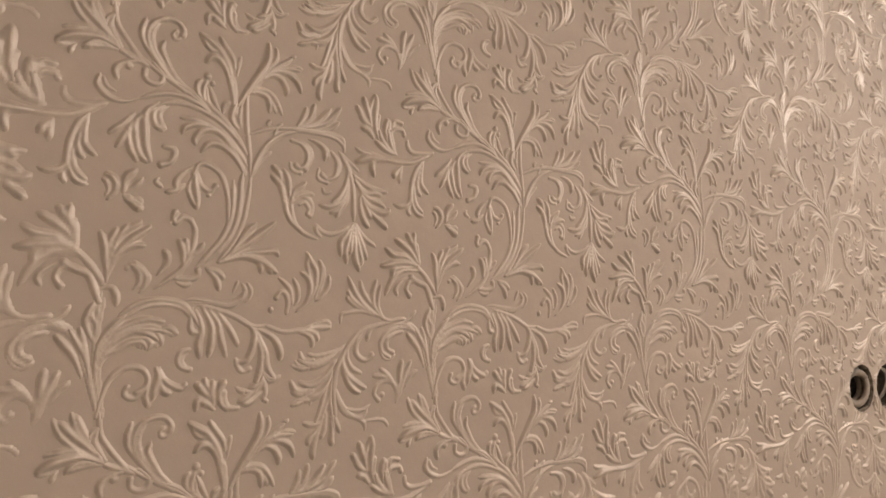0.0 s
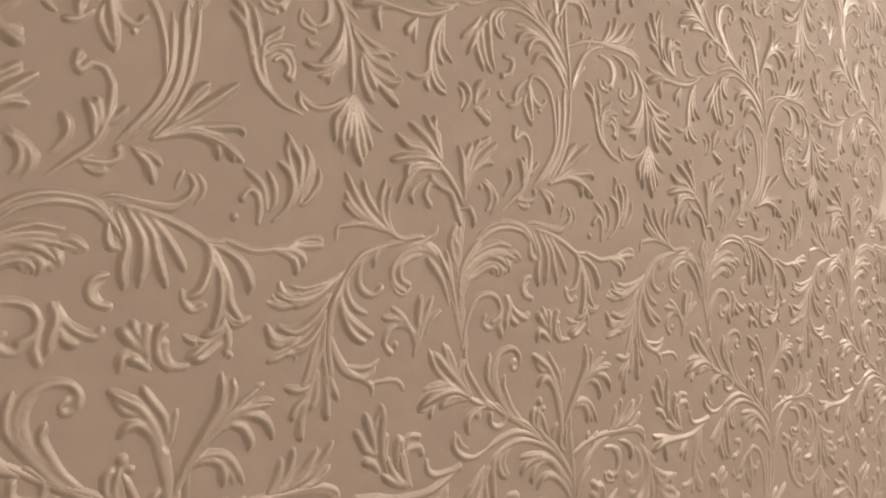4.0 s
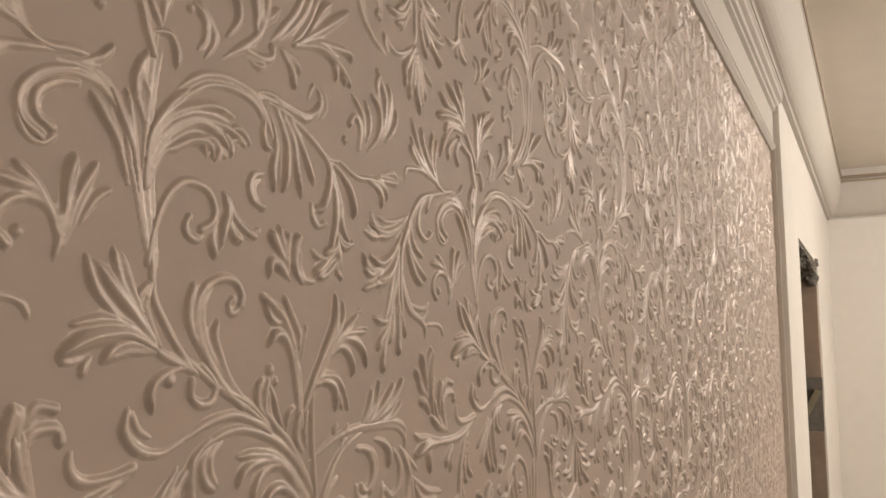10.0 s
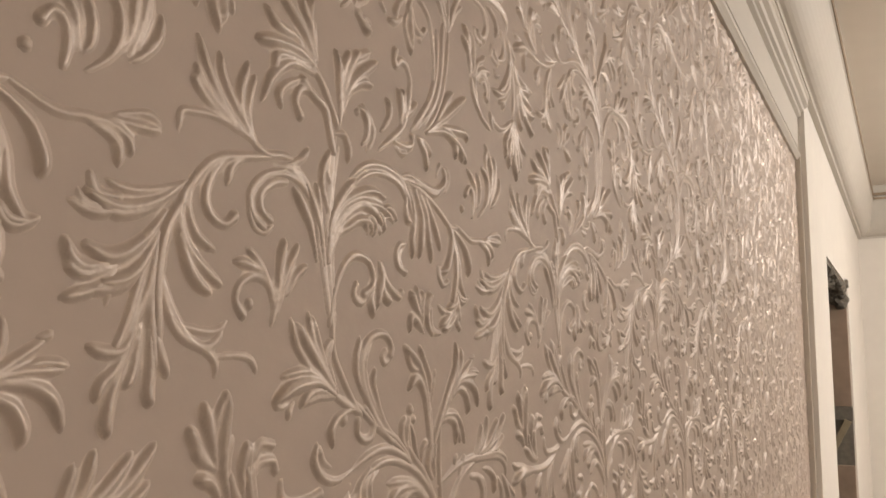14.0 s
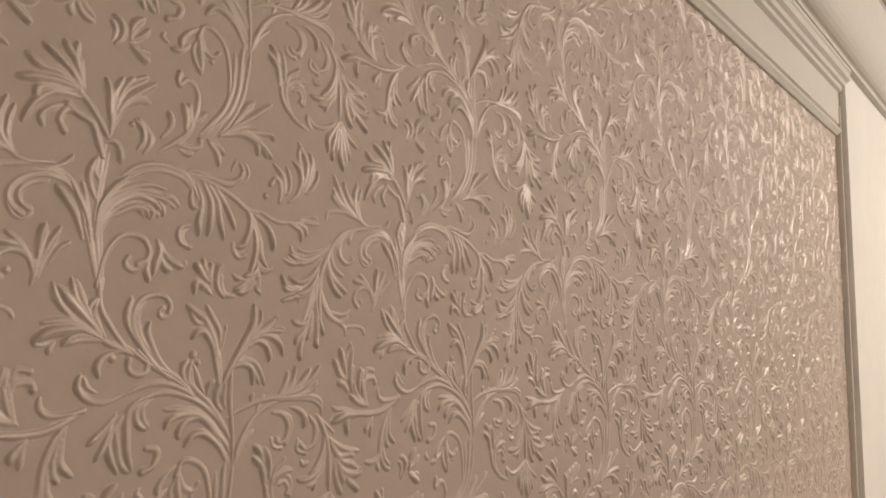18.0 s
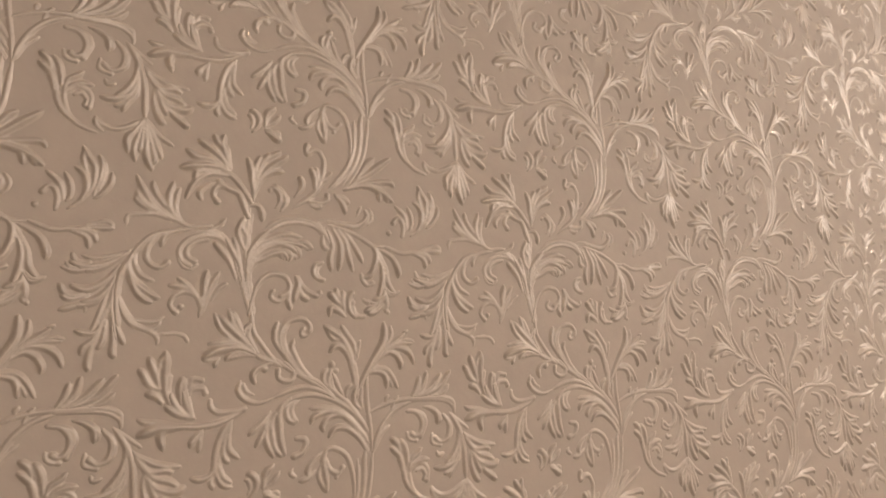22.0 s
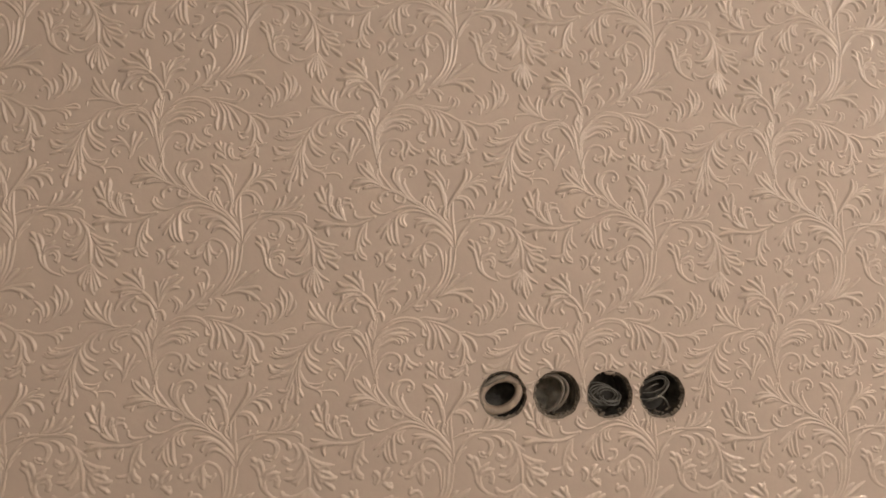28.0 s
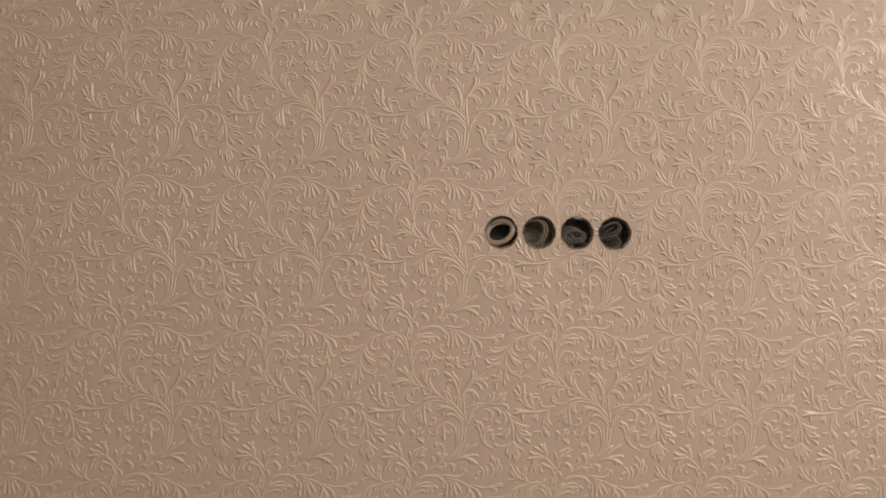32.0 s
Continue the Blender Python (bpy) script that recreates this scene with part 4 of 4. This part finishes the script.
ornament("trunk_fingers", [
    ("S", 175.3, 80.4, 162.7, 95.2, 148.6, 105.6, 130, 111.7, 115.6, 111.2, 104.8, 106.6, 1.95), ("S", 175.4, 81.4, 159.4, 102, 147.2, 112.2, 140.5, 118.5, 1.95), ("L", 173.2, 77.5, 160.6, 91.4, 148.2, 99.1, 134.5, 101.8, 124.3, 101.8, 2.18),
    ("L", 174.9, 73.5, 162.2, 87.5, 149.9, 97.2, 136.1, 98.6, 127.6, 95.4, 125.4, 90.8, 2.56), ("L", 174.5, 67.7, 162.1, 85.6, 151.6, 95.3, 141, 94.9, 134.7, 88.1, 135.8, 84.1, 2.38), ("L", 173.4, 65.8, 165.4, 77.8, 154.7, 85.8, 145.7, 86, 139.8, 79.6, 2.56),
])
ornament("trunk_curl", [
    ("C", 161.5, 30.7, 160.7, 47.7, 155.3, 64.1, 144.9, 70.8, 137.9, 69.9, 135, 62.8, 2.07), ("L", 136.2, 68.2, 135.7, 59.2, 136.9, 50.1, 138, 38.9, 2.75), ("L", 135, 62.8, 131.2, 52.5, 134.8, 43.2, 138, 38.9, 1.99),
    ("C", 137.6, 62.7, 140.6, 55.2, 147.4, 52.3, 151.3, 56.2, 2.07), ("D", 146.3, 49, 1.9), ("L", 134.5, 68.3, 127.6, 63.4, 122.5, 56.8, 122.3, 52.1, 2.18),
    ("L", 128.8, 55.4, 122.1, 49.9, 115.5, 48.7, 2.18), ("L", 110.9, 58, 108.5, 54.7, 113.2, 51.5, 1.8),
])
ornament("seed_curl", [
    ("C", 113.4, 79.9, 119.6, 79.2, 121, 75.2, 117.6, 69.3, 111.5, 67, 2.43),
])
ornament("plume", [
    ("S", 38.8, -38.5, 15.3, -43.5, 3, -47.6, -5.7, -56.1, -9.9, -62.6, 1.95), ("C", 9, -45.1, 1.6, -53.9, -0.4, -62.9, 3.4, -68.3, 9.5, -70, 14.5, -66.2, 2.25), ("L", 21.8, -41.8, 12.2, -47.6, 9.9, -54.9, 1.99),
    ("L", -8.6, -58.2, -12.5, -68.9, -8, -80.7, 2.4, -88.8, 9.4, -92.2, 2.56), ("L", -9.9, -61, -12.4, -73, -7.8, -85.7, -1.9, -92.6, 4.3, -95.6, 2.56), ("L", -7.1, -57.1, -8.3, -67.4, -3.8, -76, 5.5, -80.2, 2.18),
    ("S", -9.9, -62.6, -16.5, -73.6, -19.6, -85.3, -19.9, -96.5, -18.9, -107.5, -18, -115.4, 2.46), ("S", -14, -66.6, -17.7, -79.4, -18, -91.5, 1.61), ("S", -15.8, -98.6, -11.5, -106.3, -3, -108.5, 7.3, -108.6, 13.4, -104.8, 1.61),
])
ornament("plume_lobes", [
    ("L", -11.4, -59.5, -22.1, -67, -34.9, -71.7, -44.7, -71.3, -50.2, -68.9, 2.75), ("L", -14.1, -61.7, -24.7, -69.8, -36.1, -74, -44.8, -73.6, 2.18), ("L", -8.6, -57.4, -22.2, -63.4, -35.1, -65.9, -42.8, -64.2, 1.71),
    ("L", -18, -69.7, -25.7, -79.6, -34.4, -86.1, -41.6, -88, -49.1, -85.3, 2.75), ("L", -20.5, -77.3, -26.7, -88.4, -34.1, -94.6, -42.8, -96.2, 2.75), ("L", -21.6, -82.3, -30.3, -94.2, -38.9, -98, -50.8, -99, 2.18),
])
ornament("plume_side_curl", [
    ("C", 43.4, -47.6, 35.4, -49.4, 28.6, -54.7, 28.7, -61.1, 34.2, -64.5, 2.07), ("C", 42.4, -43, 30.2, -47.5, 22.8, -55.6, 23.8, -63.6, 30.8, -68.1, 1.89),
])
ornament("curl_sprig", [
    ("C", 38.5, -97.2, 35, -89.4, 26.6, -87, 19.3, -90.7, 17, -97, 21.4, -102.1, 1.89), ("D", 24.6, -97.8, 2.4), ("L", 37.6, -94.6, 32.4, -86, 22.4, -83, 15.7, -82.7, 2.18),
    ("L", 37.6, -91.9, 30.7, -83.5, 22.3, -77, 2.18), ("L", 39.4, -101.7, 41, -86.1, 41.8, -76.8, 43.5, -70.9, 2.56), ("L", 41.1, -100.7, 44.5, -85.8, 52.1, -71.7, 2.38),
    ("L", 46.4, -93, 51.8, -84.2, 58.4, -79.4, 1.99), ("S", 37.7, -105.4, 39.7, -95.3, 37.9, -90, 1.61),
])
ornament("three_lobe_leaf", [
    ("L", 153.9, -98.8, 149.9, -87.4, 147.7, -83.9, 146.8, -79.6, 2.38), ("L", 151.6, -94.4, 146.4, -89.1, 143, -85.3, 141.6, -84, 2.94), ("L", 155.8, -102.4, 148.1, -96.3, 143.3, -95.1, 141.5, -97.1, 141.5, -102.1, 2.38),
    ("L", 154.1, -101.6, 148.9, -97.5, 145.7, -96.6, 2.66), ("L", 154, -98.5, 152.4, -88.3, 153, -81.7, 2.56), ("L", 164.3, -103.2, 158.8, -97, 157.5, -89.5, 159.7, -84, 162.4, -83, 2.94),
    ("C", 172.3, -101.6, 165.1, -100.9, 162.1, -95.4, 161.8, -90.3, 1.98),
])
ornament("spray_tail", [
    ("L", 190.5, -79.5, 188.8, -84.7, 180, -88.1, 2.66), ("L", 190.4, -86.6, 183.1, -91, 177.5, -95, 172.3, -97.7, 2.56), ("L", 190.6, -90.8, 182.4, -97.2, 175.7, -99.4, 2.38),
    ("L", 191.1, -79.4, 192.4, -86.4, 192.9, -94.9, 2.18), ("L", 191, -88.7, 191.3, -95, 193.1, -97.7, 1.8), ("L", 170.4, -87, 173.5, -89.4, 177.5, -90.4, 1.99),
    ("L", 192.5, -77.1, 195.9, -81.6, 201.5, -81.7, 2.18),
])
ornament("hub_plume", [
    ("S", -18.6, 94, -11.7, 84.1, -7.1, 73.8, -4.8, 61.4, -4.3, 49, -3.8, 38.4, 2.29), ("L", -10.6, 83.3, -11.3, 69.2, -17.7, 57.8, -24.5, 52.5, 2.38), ("L", -9.4, 80.8, -10.7, 63.1, -17.7, 52.7, -27.5, 49.4, -35, 50, 2.56),
    ("L", -8.3, 72, -10.8, 56.1, -16.6, 48.4, -19.7, 41.5, 2.38), ("L", -10.8, 61.3, -17.7, 48.4, -25.6, 44.2, 2.18), ("L", -32.2, 63.6, -30.6, 60.2, -25.1, 61.1, 1.99),
    ("C", -25.2, 92.4, -20.3, 86.9, -19.2, 80.1, -22, 73, -28.5, 70.6, -33.5, 74, 2.16), ("C", -36, 77.7, -36.8, 71.5, -33.7, 68.8, -28.3, 67.7, 1.71), ("L", -23, 91.8, -18.1, 84.5, -18.1, 76.7, -21.8, 71.3, 1.99),
    ("S", -18.6, 93.6, -9.4, 87, 0.6, 79.5, 1.44),
])
ornament("hub_plume_lobes", [
    ("L", -5.9, 77.4, 2.7, 71.5, 11.7, 67.3, 27.1, 65.3, 2.47), ("L", -4.7, 74.8, 6.4, 63.4, 15.7, 63.6, 21.4, 61.6, 2.56), ("L", -4.1, 72.2, 7.7, 59.8, 18.3, 56.1, 25.4, 52.1, 2.75),
    ("L", 2.6, 60.6, 11.5, 51.5, 23.7, 48.5, 29.7, 51.5, 3.23), ("L", 2, 61.5, 7.6, 50.6, 11.6, 43, 2.38), ("L", 6.3, 54.3, 15.4, 44.9, 23.5, 39, 27.1, 35.8, 2.85),
    ("L", 1.3, 59.7, 2.4, 48.9, 6.1, 39.7, 10.2, 35.7, 2.56),
])
ornament("hub_fan", [
    ("L", -4.4, 38.4, -11, 28.4, -15.7, 22, -15.3, 11.7, 2.56), ("L", -4.4, 38.4, -8.7, 23.9, -11.2, 14.7, -10.1, 5.9, 2.56), ("L", -3.8, 38.4, -5.8, 23.6, -7.2, 13.2, 2.38),
    ("L", -3.2, 38.4, -2.8, 23.4, -2.3, 10.2, 1.8, 0.4, 2.75), ("L", -2.6, 38.3, 0.3, 22.2, 3.2, 9.5, 2.4, 5, 2.56), ("L", -2, 37.4, 3.4, 22.8, 8.5, 9.6, 2.38),
    ("L", -1.4, 37.4, 6, 27.1, 16.6, 20.5, 1.99), ("S", -6.2, 37.6, -14.5, 31.2, -24.4, 27.8, -32.8, 29.7, -38, 35.4, 1.87), ("L", -32.3, 25, -36.8, 28.8, -38.2, 33.8, 1.8),
])
ornament("hanging_curls", [
    ("C", -59.5, 96.9, -51.7, 95.8, -46.6, 90.9, -45.4, 84.8, -47.7, 79, -52.4, 76.5, -55.9, 78.4, 2.25), ("C", -60.2, 79.8, -59.4, 75.7, -55.9, 73.3, -51.5, 72.9, 1.71), ("C", -53.2, 96.9, -45.1, 93.6, -42.4, 87.6, -43.6, 82.4, -47.3, 75.9, 1.98),
    ("L", -44.3, 100, -36.6, 97.8, -31, 93.3, -30.6, 85.4, 2.56), ("L", -39.7, 100, -31.8, 95.8, -28.1, 91, -28.5, 86.2, 1.99),
])
ornament("twin_leaf", [
    ("L", -63.4, 51.5, -66.7, 60.1, -71.1, 65.1, -75.6, 68.4, 2.56), ("L", -67.3, 62.4, -68.7, 69.2, -71.2, 73, -75.1, 75.7, 2.75), ("L", -60.7, 53.8, -61.1, 61.9, -62.8, 68.3, -66.3, 74, 2.75),
    ("L", -65.1, 63.6, -66.4, 69.3, -66.6, 74, 1.8), ("L", -65, 48.1, -66.3, 56.1, -68.1, 60.4, 2.18), ("L", -59.4, 47.9, -58, 54.9, -56, 59, -50.4, 62.7, -46.7, 66.4, 2.28),
    ("L", -58.7, 47.9, -54.6, 54.3, -47.5, 57.3, -39.9, 57.2, 2.38), ("C", -56, 50.8, -50.4, 54.9, -43.8, 53, -40.8, 47.4, -42.3, 40.7, 1.98), ("C", -51.8, 48.6, -47.5, 50.6, -43.8, 46.3, -44.9, 42.1, 1.89),
    ("S", -64, 51.5, -63, 43.4, -59.3, 36.3, -54.5, 31.9, -46, 25.9, 2.12), ("S", -59, 50.2, -58.3, 42.7, -55.2, 33.7, -48.2, 27.3, -35.5, 23, 1.95),
])
ornament("little_sprig", [
    ("L", 76.9, 40, 81, 44.7, 82.3, 50.8, 78.9, 55.5, 75.2, 56.6, 2.75), ("L", 75, 41.3, 77.2, 46.4, 76.2, 51.3, 73.4, 53.5, 1.8), ("L", 87, 45.2, 87.4, 52.2, 90.1, 57.4, 95.2, 61.3, 2.94),
    ("L", 88.4, 45.4, 92.6, 48.7, 96.3, 52, 99.6, 56.2, 2.18), ("L", 86.6, 43.2, 89.9, 42.5, 92.7, 42.7, 1.71), ("L", 88, 41.4, 92.7, 39.3, 96.5, 36.6, 99.3, 35.8, 3.13),
    ("L", 93.1, 41.8, 97.4, 42.1, 100.2, 39.8, 1.61),
])
ornament("palm_tips", [
    ("L", 97.7, -56.2, 101.3, -52.3, 106, -52.1, 108.8, -55.8, 107, -59.6, 2.09), ("L", 102.4, -59.8, 104.2, -56.4, 105.1, -54.5, 1.61), ("L", 110.1, -48.6, 113.4, -49.4, 115.3, -52.7, 115.8, -56.5, 2.18),
    ("L", 111.5, -53.3, 112.5, -56.1, 113, -58, 1.42), ("L", 114.3, -47, 118.5, -44.5, 122.7, -45.7, 127, -49.4, 2.28), ("L", 117.1, -50.3, 120.8, -48.7, 124.6, -50.9, 1.42),
])
ornament("twin_hooks", [
    ("L", 172.3, -25.6, 174.8, -21.5, 175.4, -17.5, 172.9, -13.1, 1.8), ("L", 175.8, -26.4, 179.3, -22.3, 179.8, -17.3, 176.9, -12.4, 1.8),
])
ornament("crescents", [
    ("C", -49, -63.7, -45.9, -68.9, -37.9, -69, 1.98), ("L", -53.2, -69.1, -49.1, -72.6, -38.7, -71.7, 1.9), ("L", -55.7, -72.8, -48.1, -75.2, -38.7, -74, 2.09),
    ("L", -37.6, -88.8, -47.2, -91.9, -53.2, -90.1, -56.2, -84.2, 2.38), ("L", -36.8, -90.5, -48.1, -94.4, -55.3, -92, 1.99), ("L", -36.8, -91.8, -44.7, -98.4, -55.8, -102.1, 2.18),
    ("L", -39.3, -86.9, -44.5, -87, -49.3, -84.6, 1.8), ("L", -39.7, -103.2, -39.2, -97.5, 1.52),
])
ornament("flower_stem", [
    ("S", 71.2, -78.1, 72.3, -55.6, 73.4, -39.8, 74.3, -29.2, 76.1, -18.5, 1.19), ("S", 72.7, -78.1, 74.5, -52, 76.2, -36.2, 78.4, -23.7, 1.1), ("L", 71.6, -53.9, 67.4, -45.3, 66.5, -38.3, 70, -29.4, 2.18),
    ("L", 73.6, -43.3, 69.7, -36.4, 71.4, -27.6, 1.8),
])
ornament("hub_link", [
    ("S", 34.7, -41.9, 47.7, -42.4, 57.3, -49.4, 63.9, -61.3, 67.5, -74.9, 1.44), ("S", 40.2, -39.4, 54.1, -42.6, 61.8, -52.2, 66.7, -65.6, 1.19), ("C", 61, -53.5, 52, -46.2, 40.4, -44.8, 28.8, -49.7, 22.4, -59.5, 25, -67.7, 31.1, -70, 35.3, -66.6, 1.53),
    ("L", 43.5, -40.1, 51.7, -36.5, 56.7, -30.7, 1.9),
])
ornament("vase_stem", [
    ("S", 79.4, -107.9, 76.7, -93, 74.7, -82.5, 73.2, -71.9, 71.5, -59.5, 1.23), ("S", 77.8, -107.2, 74.5, -93.3, 71.9, -83, 69.6, -70.8, 66, -60.9, 1.23), ("S", 75.5, -102.1, 71.1, -86.7, 67.7, -73.9, 63.7, -63.6, 1.15),
    ("S", 80.6, -105.1, 77.6, -85.7, 76.3, -73.1, 76, -61.1, 75.7, -49.1, 1.06),
])
